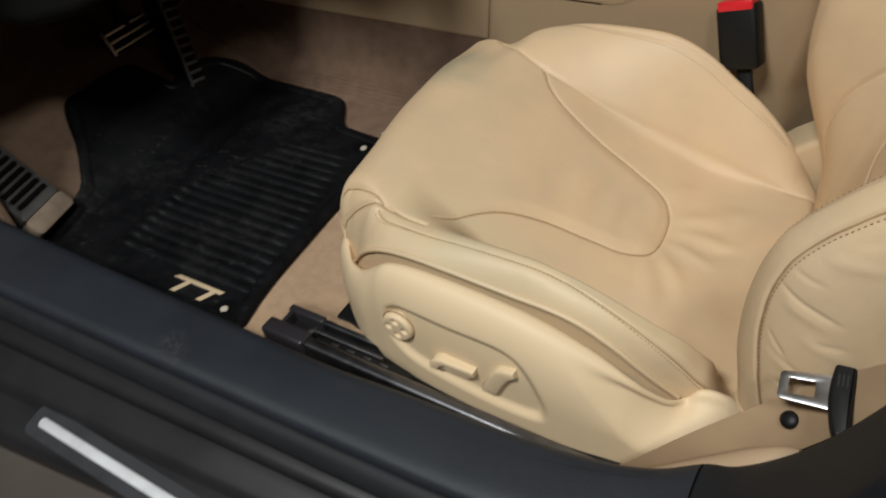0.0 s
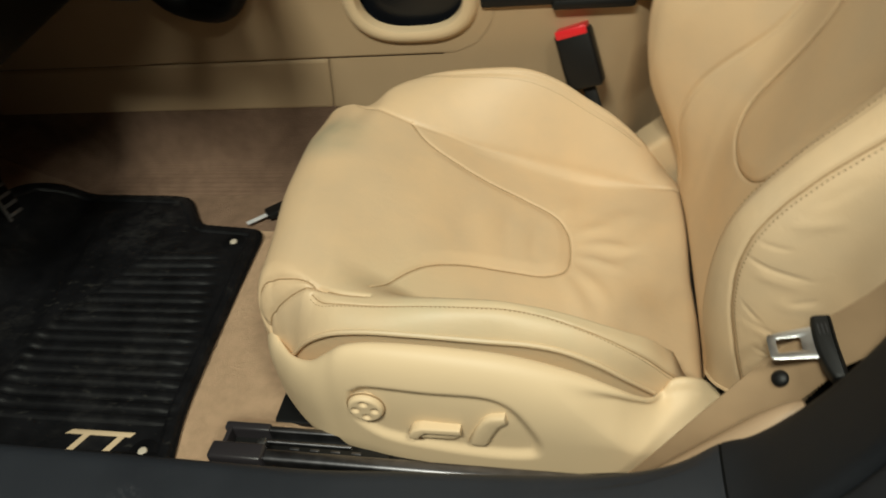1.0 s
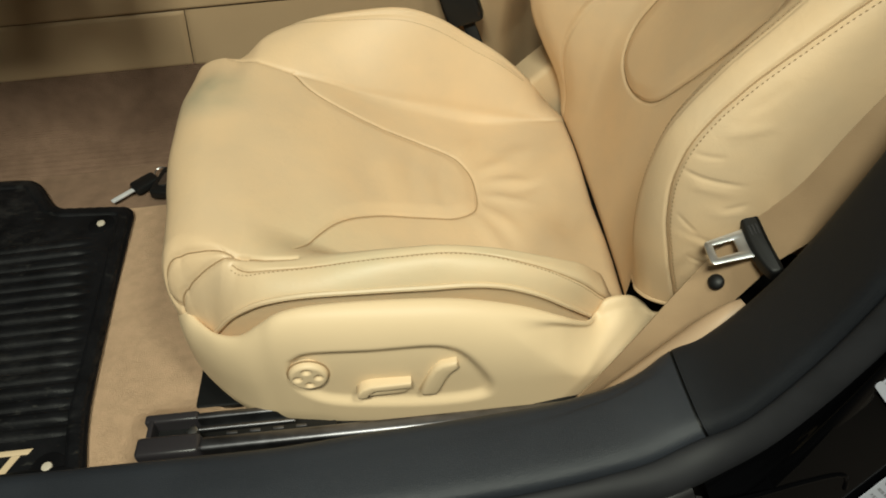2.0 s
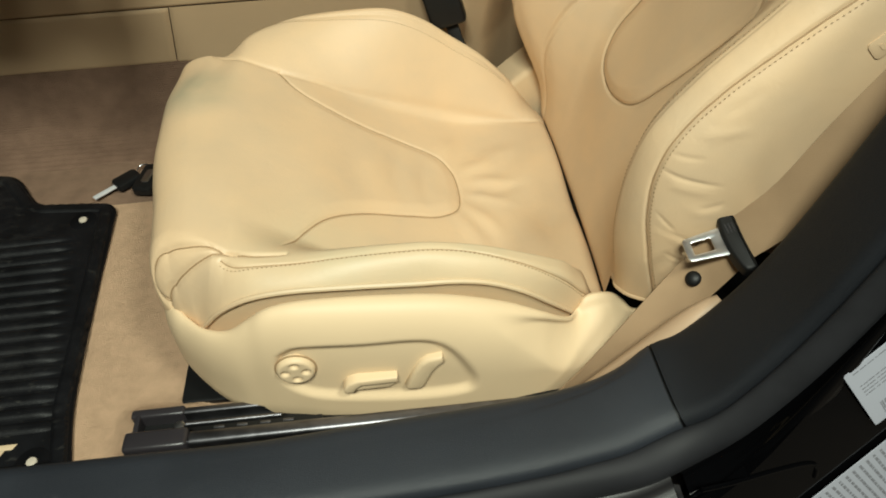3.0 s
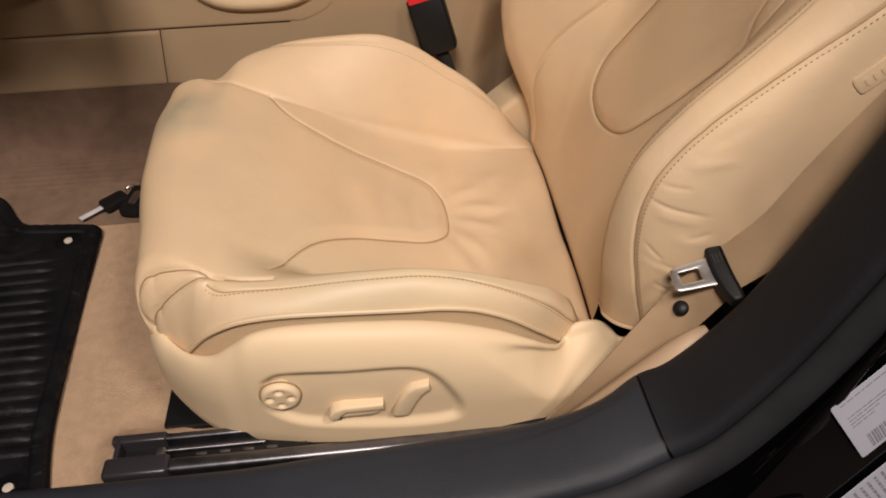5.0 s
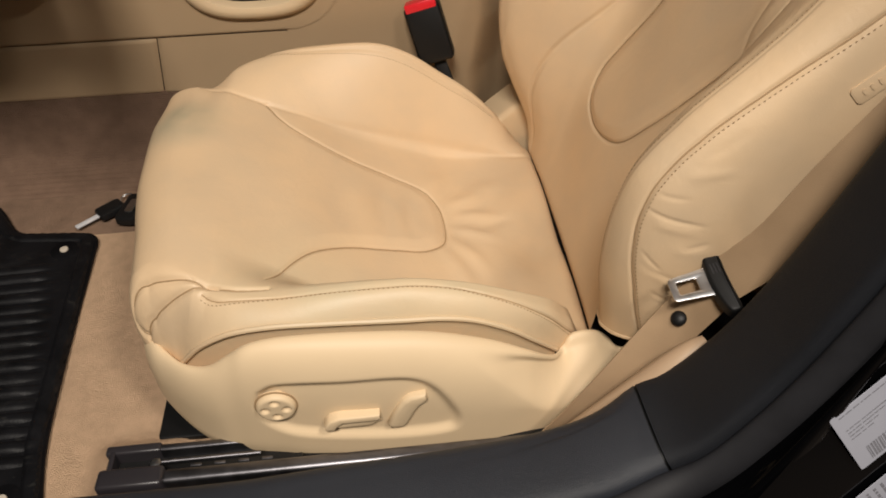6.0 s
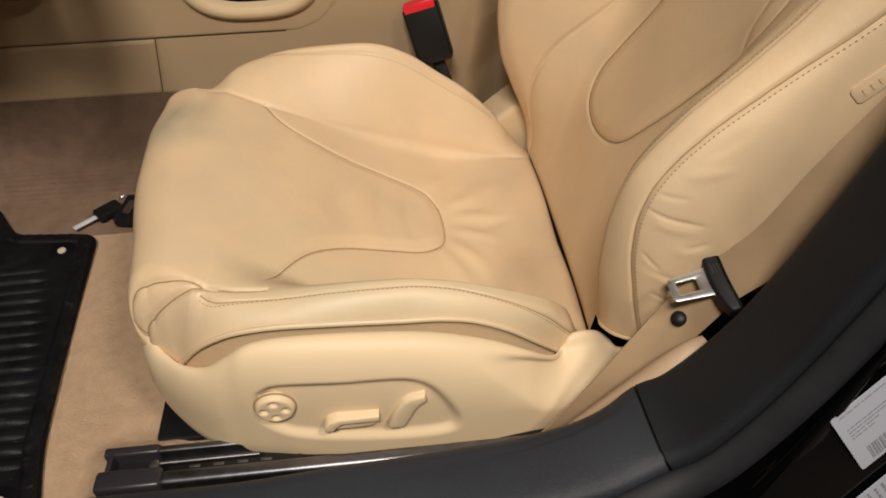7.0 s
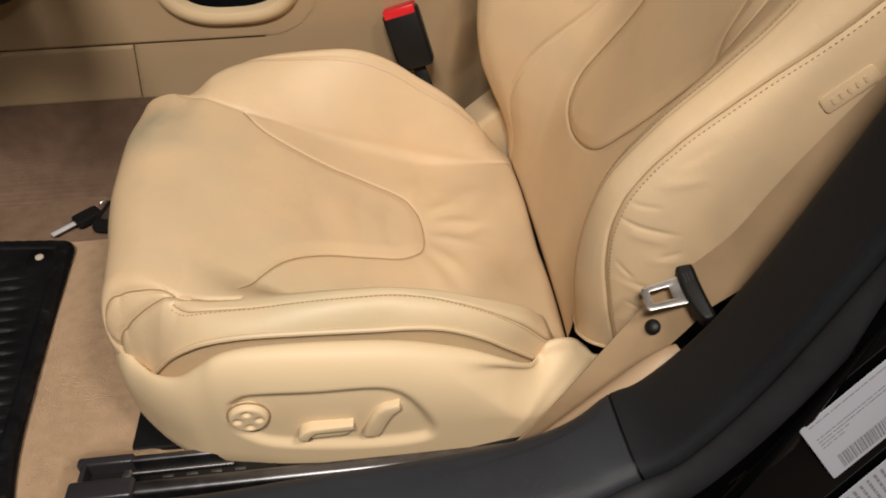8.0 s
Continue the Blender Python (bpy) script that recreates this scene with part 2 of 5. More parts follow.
def part(name, bm, mat, parent=None, label="", smooth=True):
    """Links a bmesh as one mesh object, under a thing or a part."""
    me = bpy.data.meshes.new(name)
    if smooth:
        for f in bm.faces:
            f.smooth = True
    bm.to_mesh(me)
    bm.free()
    me.materials.append(mat)
    if smooth:
        me.set_sharp_from_angle(angle=radians(42))
    ob = new(name, me)
    if parent is not None:
        bpy.context.view_layer.update()
        ob.parent = parent
        ob.matrix_parent_inverse = parent.matrix_world.inverted()
    if label:
        ob["label"] = label
    return ob


def top(name, bm, mat, label, category, kind="", group="", smooth=True):
    return tagged(part(name, bm, mat, None, "", smooth), label, category, group, kind)


def spline(pts, n):
    """n points on a centripetal cubic through pts (any dimension)."""
    p = np.array(pts, float)
    d = np.r_[0, np.cumsum(np.linalg.norm(np.diff(p, axis=0), axis=1) ** 0.5)]
    return hermite(d, p, np.linspace(0, d[-1], n))


def hermite(d, p, t):
    """Shape-keeping cubic through values p at places d, read at t."""
    d, p, t = np.asarray(d, float), np.asarray(p, float), np.asarray(t, float)
    flat = p.ndim == 1
    p = p[:, None] if flat else p
    h = np.diff(d)[:, None]
    s = np.diff(p, axis=0) / h
    m = np.zeros_like(p)
    m[1:-1] = (s[:-1] * h[1:] + s[1:] * h[:-1]) / (h[1:] + h[:-1])
    if flat:
        m[1:-1] = np.where(s[:-1] * s[1:] <= 0, 0, m[1:-1])
    m[0], m[-1] = s[0], s[-1]
    tc = np.clip(t, d[0], d[-1])
    k = np.clip(np.searchsorted(d, tc, side="right") - 1, 0, len(d) - 2)
    hh = h[k]
    u = ((tc - d[k])[..., None]) / hh
    out = (2 * u**3 - 3 * u**2 + 1) * p[k] + (u**3 - 2 * u**2 + u) * hh * m[k] + (-2 * u**3 + 3 * u**2) * p[k + 1] + (u**3 - u**2) * hh * m[k + 1]
    return out[..., 0] if flat else out


def step(a, b, x):
    u = np.clip((np.asarray(x, float) - a) / (b - a), 0, 1)
    return u * u * (3 - 2 * u)


def line_distance(px, py, line):
    """Distance of every point (px, py) to a polyline."""
    best = np.full(np.shape(px), 9.0)
    for (ax, ay), (bx, by) in zip(line[:-1], line[1:]):
        dx, dy = bx - ax, by - ay
        u = np.clip(((px - ax) * dx + (py - ay) * dy) / (dx * dx + dy * dy + 1e-12), 0, 1)
        best = np.minimum(best, np.hypot(px - ax - u * dx, py - ay - u * dy))
    return best


def inside(px, py, poly):
    """Whether each point lies in a closed outline."""
    res = np.zeros(np.shape(px), bool)
    q = np.roll(np.array(poly), -1, axis=0)
    for (ax, ay), (bx, by) in zip(poly, q):
        cross = (ay > py) != (by > py)
        at = (bx - ax) * (py - ay) / ((by - ay) if by != ay else 1e-9) + ax
        res ^= cross & (px < at)
    return res


def sheet(pts, keep=None, flip=False, thick=0.0):
    """A bmesh from a grid of points (rows, columns, 3); keep: mask of its cells."""
    bm = bmesh.new()
    rows, cols = pts.shape[:2]
    used = np.zeros((rows, cols), bool)
    mask = np.ones((rows - 1, cols - 1), bool) if keep is None else keep
    for a in (0, 1):
        for b in (0, 1):
            used[a:rows - 1 + a, b:cols - 1 + b] |= mask
    verts = {}
    for i, j in zip(*np.nonzero(used)):
        verts[i, j] = bm.verts.new(pts[i, j])
    for i, j in zip(*np.nonzero(mask)):
        f = [verts[i, j], verts[i + 1, j], verts[i + 1, j + 1], verts[i, j + 1]]
        bm.faces.new(f[::-1] if flip else f)
    if thick:
        bm.normal_update()
        bmesh.ops.solidify(bm, geom=bm.faces[:], thickness=thick)
    return bm


def box(x0, x1, y0, y1, z0, z1, bevel=0.0, segments=2, m=None):
    bm = bmesh.new()
    bmesh.ops.create_cube(bm, size=1)
    bmesh.ops.scale(bm, vec=(x1 - x0, y1 - y0, z1 - z0), verts=bm.verts)
    if bevel:
        bmesh.ops.bevel(bm, geom=bm.edges[:], offset=bevel, segments=segments, affect="EDGES", profile=0.5)
    bmesh.ops.translate(bm, vec=((x0 + x1) / 2, (y0 + y1) / 2, (z0 + z1) / 2), verts=bm.verts)
    if m is not None:
        bmesh.ops.transform(bm, matrix=m, verts=bm.verts)
    return bm


def joined(*bms):
    out = bmesh.new()
    for b in bms:
        me = bpy.data.meshes.new("tmp")
        b.to_mesh(me)
        b.free()
        out.from_mesh(me)
        bpy.data.meshes.remove(me)
    return out


def tube(pts, radius, sides=8, closed=False):
    """A round bead along points; radius may be a list."""
    p = np.array(pts, float)
    n = len(p)
    r = np.full(n, radius) if np.isscalar(radius) else np.array(radius)
    tan = np.gradient(p, axis=0)
    if closed:
        tan = np.roll(p, -1, 0) - np.roll(p, 1, 0)
    tan /= np.linalg.norm(tan, axis=1)[:, None] + 1e-12
    up = np.array([0.31, 0.52, 0.79])
    bm = bmesh.new()
    rings = []
    for k in range(n):
        a = np.cross(tan[k], up)
        a /= np.linalg.norm(a)
        b = np.cross(tan[k], a)
        rings.append([bm.verts.new(p[k] + r[k] * (math.cos(w) * a + math.sin(w) * b)) for w in np.linspace(0, 2 * math.pi, sides, endpoint=False)])
    for k in range(n if closed else n - 1):
        for j in range(sides):
            q = rings[(k + 1) % n]
            bm.faces.new((rings[k][j], rings[k][(j + 1) % sides], q[(j + 1) % sides], q[j]))
    if not closed:
        bm.faces.new(rings[0][::-1])
        bm.faces.new(rings[-1])
    bmesh.ops.recalc_face_normals(bm, faces=bm.faces[:])
    return bm


def prism(outline, z0, z1, bevel=0.0, m=None, segments=2):
    """An outline in the plane, raised from z0 to z1, its upper rim rounded."""
    bm = bmesh.new()
    lo = [bm.verts.new((x, y, z0)) for x, y in outline]
    f = bm.faces.new(lo)
    r = bmesh.ops.extrude_face_region(bm, geom=[f])
    up = [v for v in r["geom"] if isinstance(v, bmesh.types.BMVert)]
    bmesh.ops.translate(bm, vec=(0, 0, z1 - z0), verts=up)
    bmesh.ops.recalc_face_normals(bm, faces=bm.faces[:])
    if bevel:
        rim = [e for e in bm.edges if all(v in up for v in e.verts)]
        bmesh.ops.bevel(bm, geom=rim, offset=bevel, segments=segments, affect="EDGES", profile=0.5)
    if m is not None:
        bmesh.ops.transform(bm, matrix=m, verts=bm.verts)
    return bm


def rounded(w, h, r, n=5, cx=0.0, cy=0.0):
    """A rounded rectangle's outline."""
    out = []
    for sx, sy, a0 in ((1, 1, 0), (-1, 1, 90), (-1, -1, 180), (1, -1, 270)):
        for k in range(n + 1):
            a = radians(a0 + 90 * k / n)
            out.append((cx + sx * (w / 2 - r) + r * math.cos(a), cy + sy * (h / 2 - r) + r * math.sin(a)))
    return out


def disc(radius, n=28, cx=0.0, cy=0.0):
    return [(cx + radius * math.cos(2 * math.pi * k / n), cy + radius * math.sin(2 * math.pi * k / n)) for k in range(n)]


def ribbon(centre, across, width, thick):
    """A strap: centre line, the direction across it at each point, width and thickness."""
    c, a = np.array(centre, float), np.array(across, float)
    a /= np.linalg.norm(a, axis=1)[:, None]
    k = np.array([-0.5, -0.47, -0.25, 0, 0.25, 0.47, 0.5])
    pts = c[:, None, :] + a[:, None, :] * (k * width)[None, :, None]
    return sheet(pts, thick=thick)


def stitches(pts, length=0.004, gap=0.0025, radius=0.0007):
    """A row of short thread beads along a line."""
    p = np.array(pts)
    d = np.r_[0, np.cumsum(np.linalg.norm(np.diff(p, axis=0), axis=1))]
    bm = bmesh.new()
    at = np.arange(0, d[-1] - length, length + gap)
    for s in at:
        a, b = [np.array([np.interp(q, d, p[:, k]) for k in range(3)]) for q in (s, s + length)]
        t = (b - a) / (np.linalg.norm(b - a) + 1e-9)
        u = np.cross(t, (0.2, 0.3, 0.9))
        u /= np.linalg.norm(u)
        w = np.cross(t, u)
        ends = [bm.verts.new(a), bm.verts.new(b)]
        ring = [bm.verts.new((a + b) / 2 + radius * (math.cos(g) * u + math.sin(g) * w)) for g in (0, 1.57, 3.14, 4.71)]
        for j in range(4):
            bm.faces.new((ends[0], ring[j], ring[(j + 1) % 4]))
            bm.faces.new((ends[1], ring[(j + 1) % 4], ring[j]))
    return bm

# ---- the car's floor and walls ----


def floor_height(x):
    return np.maximum(0, 0.55 * (-0.62 - np.asarray(x, float))) * step(-0.60, -0.68, x)


def grid(xs, ys, fz):
    X, Y = np.meshgrid(xs, ys, indexing="ij")
    return np.dstack([X, Y, fz(X, Y)])


def carpet_z(X, Y):
    hump = 0.024 * step(-0.19, -0.15, X) * step(-0.07, -0.09, X) * step(-0.28, -0.31, Y)
    return floor_height(X) + hump + 0.0012 * np.sin(31 * X + 4 * Y) * np.sin(23 * Y)


floor_grid = grid(np.linspace(-1.05, 1.0, 206), np.linspace(-0.46, 0.27, 74), carpet_z)
# cells ahead and inboard get the carpet whose colour holds the shade
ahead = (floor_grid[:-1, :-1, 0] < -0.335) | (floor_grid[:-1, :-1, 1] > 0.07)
top("floor", sheet(floor_grid, ~ahead), CARPET, "taupe loop-pile carpet on the floor beside the seat", "carpet", "structure")
top("floor_footwell", sheet(floor_grid, ahead), FOOTWELL_SHADED, "carpet in the footwell, its shade put into a darker brown", "carpet", "structure")
tunnel_line = spline([(0.170, -0.010), (0.183, -0.0045), (0.202, 0.003), (0.225, 0.013), (0.243, 0.034), (0.251, 0.065), (0.253, 0.10), (0.253, 0.132)], 24)
tunnel = grid(np.linspace(-1.05, 0.20, 70), np.linspace(0, 1, 24), lambda X, Y: 0 * X)
tunnel[..., 1], tunnel[..., 2] = tunnel_line[None, :, 0], tunnel_line[None, :, 1] + floor_height(tunnel[..., 0]) * (1 - tunnel_line[None, :, 1] / 0.132)
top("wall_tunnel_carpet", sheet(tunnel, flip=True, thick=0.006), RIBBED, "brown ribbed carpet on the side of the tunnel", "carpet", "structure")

# left kick side of the footwell
kick = grid(np.linspace(-1.05, -0.62, 40), np.linspace(0, 1, 12), lambda X, Y: 0 * X)
kick[..., 2] = kick[..., 1] * 0.5
kick[..., 1] = -0.40 + 0.0 * kick[..., 2]
top("wall_kick_panel", sheet(kick, thick=0.006), FOOTWELL_SHADED, "brown carpeted kick panel beside the footwell, darkened for its shade", "carpet", "structure")
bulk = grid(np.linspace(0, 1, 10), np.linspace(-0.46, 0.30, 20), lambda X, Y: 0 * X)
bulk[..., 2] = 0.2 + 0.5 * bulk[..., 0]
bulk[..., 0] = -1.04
top("wall_bulkhead", sheet(bulk, thick=0.01), FOOTWELL_SHADED, "carpeted bulkhead ahead of the pedals, coloured dark for its shade", "carpet", "structure")

# centre console: lower panels, side with a pocket, top trim
console = thing("centre_console", "cream plastic centre console with an oval pocket", "console", (-0.1, 0.26, 0.13))


def console_y(z):
    return 0.247 - 0.10 * (np.asarray(z) - 0.126) + 0.0


def console_sheet(x0, x1, z0, z1, nx, nz, out=0.0, hole=None, sink=0.0, lean=0.0):
    xs, zs = np.linspace(x0, x1, nx), np.linspace(z0, z1, nz)
    X, Z = np.meshgrid(xs, zs, indexing="ij")
    edge = np.minimum.reduce([X - x0, x1 - X, Z - z0, z1 - Z])
    Z = Z - (sink * step(-0.16, 0.12, X) + 0.6 * sink * step(0.15, 0.24, X)) * np.clip((0.215 - Z) / (0.215 - z0), 0, 1)
    Y = console_y(Z) - out + 0.003 * (1 - step(0, 0.003, edge))
    Y = Y + (0.05 * step(0.300, 0.365, X) if sink else 0.0)
    X = X + lean * (np.clip((Z - 0.128) / 0.0935, 0, 1) - 0.33)
    keep = None
    if hole is not None:
        Xc, Zc = (X[:-1, :-1] + X[1:, 1:]) / 2, (Z[:-1, :-1] + Z[1:, 1:]) / 2
        keep = ~hole(Xc, Zc)
    return sheet(np.dstack([X, Y, Z]), keep)


def pocket_ring(scale, n=64):
    """The pocket's outline: a squared oval about (0.005, 0.305)."""
    a = np.linspace(0, 2 * math.pi, n, endpoint=False)
    c, s = np.cos(a), np.sin(a)
    x = -0.003 + (0.080 + scale) * np.sign(c) * np.abs(c) ** 0.75
    z = 0.330 + (0.064 + scale) * np.sign(s) * np.abs(s) ** 0.75
    return x, z


def in_pocket(X, Z):
    x, z = pocket_ring(0.004)
    return inside(X, Z, np.dstack([x, z])[0])


part("lower_panel", console_sheet(-0.98, -0.1618, 0.128, 0.2215, 160, 24, lean=0.015), PANEL, console)
part("lower_panel", console_sheet(-0.1605, 0.43, 0.128, 0.44, 160, 90, 0.0, lambda X, Z: ((X < -0.003) & (Z > 0.2215)) | in_pocket(X, Z) | inside(X, Z, np.dstack(pocket_ring(0.0435))[0]), 0.055, 0.015), PANEL, console)


part("side_panel", console_sheet(-0.98, 0.128, 0.2228, 0.44, 300, 90, 0.001, lambda X, Z: in_pocket(X, Z) | ((X > -0.003) & ~inside(X, Z, np.dstack(pocket_ring(0.0445))[0]))), PANEL, console)
rings = []
for grow, outwards in ((0.023, -0.003), (0.020, 0.004), (0.014, 0.008), (0.007, 0.009), (0.001, 0.006), (-0.001, 0.0), (-0.002, -0.010)):
    x, z = pocket_ring(grow)
    rings.append(np.dstack([x, console_y(z) - 0.002 - outwards, z])[0])
rim = np.array(rings)
rim = np.concatenate([rim, rim[:, :1]], axis=1)
part("pocket_rim", sheet(rim), TRIM, console, "rounded cream rim round the dark pocket")
part("pocket", box(-0.10, 0.11, 0.2545, 0.40, 0.235, 0.40, 0.004), GLASS, console, "dark lined pocket in the console side")
part("top_trim", joined(box(0.10, 0.335, 0.222, 0.33, 0.296, 0.312, 0.004, m=None), box(0.20, 0.315, 0.214, 0.25, 0.290, 0.306, 0.006)), BLACK, console, "black trim on the console")
part("rear_face", box(0.41, 0.50, 0.280, 0.34, 0.0, 0.44, 0.012), PANEL, console)
part("console_core", box(-0.98, 0.27, 0.256, 0.262, 0.13, 0.232), BLACK, console)
part("top_cover", box(-0.98, 0.43, 0.216, 0.46, 0.441, 0.455, 0.006), BLACK, console)

# passenger-side wall, rear wall, roof and dashboard close the cabin
top("wall_far_side", box(-1.1, 1.3, 1.10, 1.16, -0.1, 1.0), BLACK, "dark far side of the cabin", "wall", "structure")
top("wall_rear", box(1.05, 1.10, -0.36, 1.1, -0.05, 1.0), PANEL, "beige rear wall of the cabin", "wall", "structure")
top("ceiling", box(-0.15, 1.1, -0.33, 1.1, 0.98, 1.02), PANEL, "light headlining under the car's roof", "ceiling", "structure")
top("floor_far_side", box(-1.05, 1.05, 0.27, 1.1, -0.02, 0.0), CARPET, "taupe carpet on the passenger side", "carpet", "structure")
wheel = thing("steering_wheel", "black leather steering wheel above the seat's front", "steering wheel", (-0.25, -0.06, 0.64))
tilt = pose(-0.25, -0.06, 0.64, 0, 66, 0)
part("rim", tube([tuple(tilt @ Vector((0.18 * math.cos(a), 0.18 * math.sin(a), 0))) for a in np.linspace(0, 2 * math.pi, 48, endpoint=False)], 0.017, 12, True), BLACK, wheel)
part("hub", prism(rounded(0.16, 0.17, 0.05), -0.04, 0.02, 0.012, tilt), BLACK, wheel)
for turn in (90, 270, 0):
    part("spoke", box(0.07, 0.175, -0.024, 0.024, -0.012, 0.006, 0.004, m=tilt @ pose(0, 0, 0, 0, 0, turn)), BLACK, wheel)
dash = thing("dashboard", "black underside of the dashboard above the footwell", "dashboard", (-0.8, 0, 0.45))
knee = [(-1.1, -0.42), (-0.62, -0.42), (-0.60, -0.30), (-0.51, -0.285), (-0.475, -0.24), (-0.475, -0.15), (-0.50, 0.05), (-0.525, 0.232), (-1.1, 0.232)]
part("lower_cover", prism([tuple(p) for p in knee], 0.50, 0.345, 0.025, None, 4), BLACK, dash)
part("upper_cover", box(-1.1, -0.47, -0.42, 1.1, 0.50, 0.72, 0.05, 4), BLACK, dash)
column = thing("steering_column", "dark steering column shroud over the footwell", "steering column", (-0.55, -0.06, 0.5))
part("shroud", box(-0.80, -0.30, -0.125, 0.005, 0.54, 0.65, 0.03, 4), BLACK, column)
part("knee_pad", tube(spline([(-0.40, 0.200, 0.44), (-0.392, 0.208, 0.378), (-0.363, 0.212, 0.338), (-0.32, 0.213, 0.321), (-0.285, 0.213, 0.321), (-0.258, 0.211, 0.345), (-0.255, 0.205, 0.40), (-0.265, 0.200, 0.44)], 24), 0.018, 14), BLACK, column)

# ---- sill, door pillar, door jamb ----
PILLAR = spline([(-1.1, 0.147), (-0.6, 0.147), (-0.2, 0.147), (0.1, 0.147), (0.25, 0.146), (0.33, 0.145), (0.378, 0.152), (0.405, 0.180), (0.432, 0.218),
                 (0.457, 0.27), (0.482, 0.345), (0.510, 0.44), (0.555, 0.60), (0.62, 0.80), (0.68, 0.98)], 150)
PILLAR = np.stack([np.convolve(np.pad(PILLAR[:, k], 5, mode='reflect', reflect_type='odd'), np.ones(11) / 11, mode='valid') for k in (0, 1)], 1)
tang = np.gradient(PILLAR, axis=0)
tang /= np.linalg.norm(tang, axis=1)[:, None]
PN = np.dstack([-tang[:, 1], tang[:, 0]])[0]
rise = step(0.0, 0.9, tang[:, 1])


sweep_up = hermite([-1.2, -0.22, -0.03, 0.10, 0.2, 0.244, 0.296, 0.335, 0.385, 0.43, 0.8], [-0.9, -0.16, 0.0, 0.11, 0.22, 0.30, 0.42, 0.51, 0.77, 0.95, 1], PILLAR[:, 0])
inner_in = hermite([-1.2, 0, 0.1, 0.217, 0.265, 0.303, 0.343, 0.373, 0.41, 0.46, 0.8], [0, 0, 0.006, 0.013, 0.018, 0.025, 0.033, 0.034, 0.018, 0, 0], PILLAR[:, 0])


def sweep(sill, post):
    """Sections (y, out) for the sill and for the post, blended along the pillar's line."""
    a, b = np.array(sill), np.array(post)
    outer = step(-0.44, -0.48, a[:, 0])[None, :, None]
    part_way = (rise ** 0.65)[:, None, None] * (1 - outer) + sweep_up[:, None, None] * outer
    sec = a[None] * (1 - part_way) + b[None] * part_way
    sec[..., 0] += (0.006 * 4 * rise * (1 - rise))[:, None] * step(-0.44, -0.41, sec[..., 0])
    sec[..., 0] += (inner_in * (1 - rise))[:, None] * step(-0.50, -0.44, sec[..., 0])
    pts = np.empty((len(PILLAR), len(a), 3))
    pts[..., 0] = PILLAR[:, None, 0] + PN[:, None, 0] * sec[..., 1]
    pts[..., 1] = sec[..., 0]
    pts[..., 2] = PILLAR[:, None, 1] + PN[:, None, 1] * sec[..., 1]
    return pts


SILL_SECTION = spline([(-0.418, -0.13), (-0.424, -0.05), (-0.430, -0.010), (-0.438, -0.002), (-0.455, 0.0), (-0.485, 0.0008), (-0.497, 0.0), (-0.503, -0.003), (-0.506, -0.010), (-0.507, -0.020), (-0.507, -0.035)], 40)
POST_SECTION = spline([(-0.350, -0.30), (-0.374, -0.05), (-0.378, -0.010), (-0.386, -0.002), (-0.42, 0.001), (-0.444, 0.000), (-0.452, -0.001), (-0.457, -0.004), (-0.460, -0.010), (-0.461, -0.020), (-0.461, -0.035)], 40)
sill = thing("sill_trim", "charcoal grained plastic sill trim curving up into the door pillar", "sill", (0, -0.5, 0.0), kind="structure")
full = sweep(SILL_SECTION, POST_SECTION)
# the joint between the two covers starts square at the inner edge and slants back towards the seal
first = float(np.argmin(np.hypot(PILLAR[:, 0] - 0.372, PILLAR[:, 1] - 0.150)))
joint = first + 0.9 * np.linspace(0, 1, full.shape[1]) ** 2


def along_cover(u):
    """Points of the cover at row u of each column."""
    k = np.clip(u.astype(int), 0, len(full) - 2)
    c = np.arange(full.shape[1])
    w = (u - k)[:, None]
    return full[k, c] * (1 - w) + full[k + 1, c] * w


into = np.array([0.002, 0.010, -0.010])
front_rows = np.array([along_cover(joint * q) for q in np.linspace(0, 1, 70)])
rear_rows = np.array([along_cover(joint + 0.35 + (len(full) - 1 - joint - 0.35) * q) for q in np.linspace(0, 1, 90)])
part("sill_cover", sheet(np.concatenate([front_rows, front_rows[-1:] + into])), SILL, sill)
part("pillar_cover", sheet(np.concatenate([rear_rows[:1] + into, rear_rows])), POST, sill, "dull black grained pillar trim")
part("joint_gap", sheet(np.stack([front_rows[-1] + 0.5 * into, rear_rows[0] + 0.5 * into])), BLACK, sill)
seal = sweep(spline([(-0.5055, -0.015), (-0.5070, -0.010), (-0.5105, -0.0095), (-0.517, -0.013), (-0.5215, -0.020), (-0.5235, -0.028), (-0.522, -0.038)], 24),
             spline([(-0.4595, -0.015), (-0.4610, -0.010), (-0.4645, -0.0095), (-0.470, -0.013), (-0.475, -0.020), (-0.477, -0.028), (-0.476, -0.038)], 24))
part("door_seal", sheet(seal), SEALRUBBER, sill, "soft black rubber door seal")
jamb = sweep(spline([(-0.512, -0.036), (-0.524, -0.046), (-0.534, -0.049), (-0.540, -0.045), (-0.558, -0.052), (-0.568, -0.057), (-0.573, -0.066), (-0.580, -0.067), (-0.595, -0.071), (-0.602, -0.074), (-0.607, -0.081), (-0.608, -0.098), (-0.588, -0.16), (-0.55, -0.30), (-0.51, -0.45)], 44),
             spline([(-0.466, -0.030), (-0.474, -0.031), (-0.480, -0.031), (-0.483, -0.030), (-0.486, -0.029), (-0.4875, -0.030), (-0.4880, -0.032), (-0.4880, -0.035), (-0.4875, -0.038), (-0.487, -0.041), (-0.486, -0.044), (-0.485, -0.047), (-0.483, -0.050), (-0.481, -0.053), (-0.477, -0.056)], 44))
stop = int(np.argmin(np.abs(PILLAR[:, 0] - 0.366)))
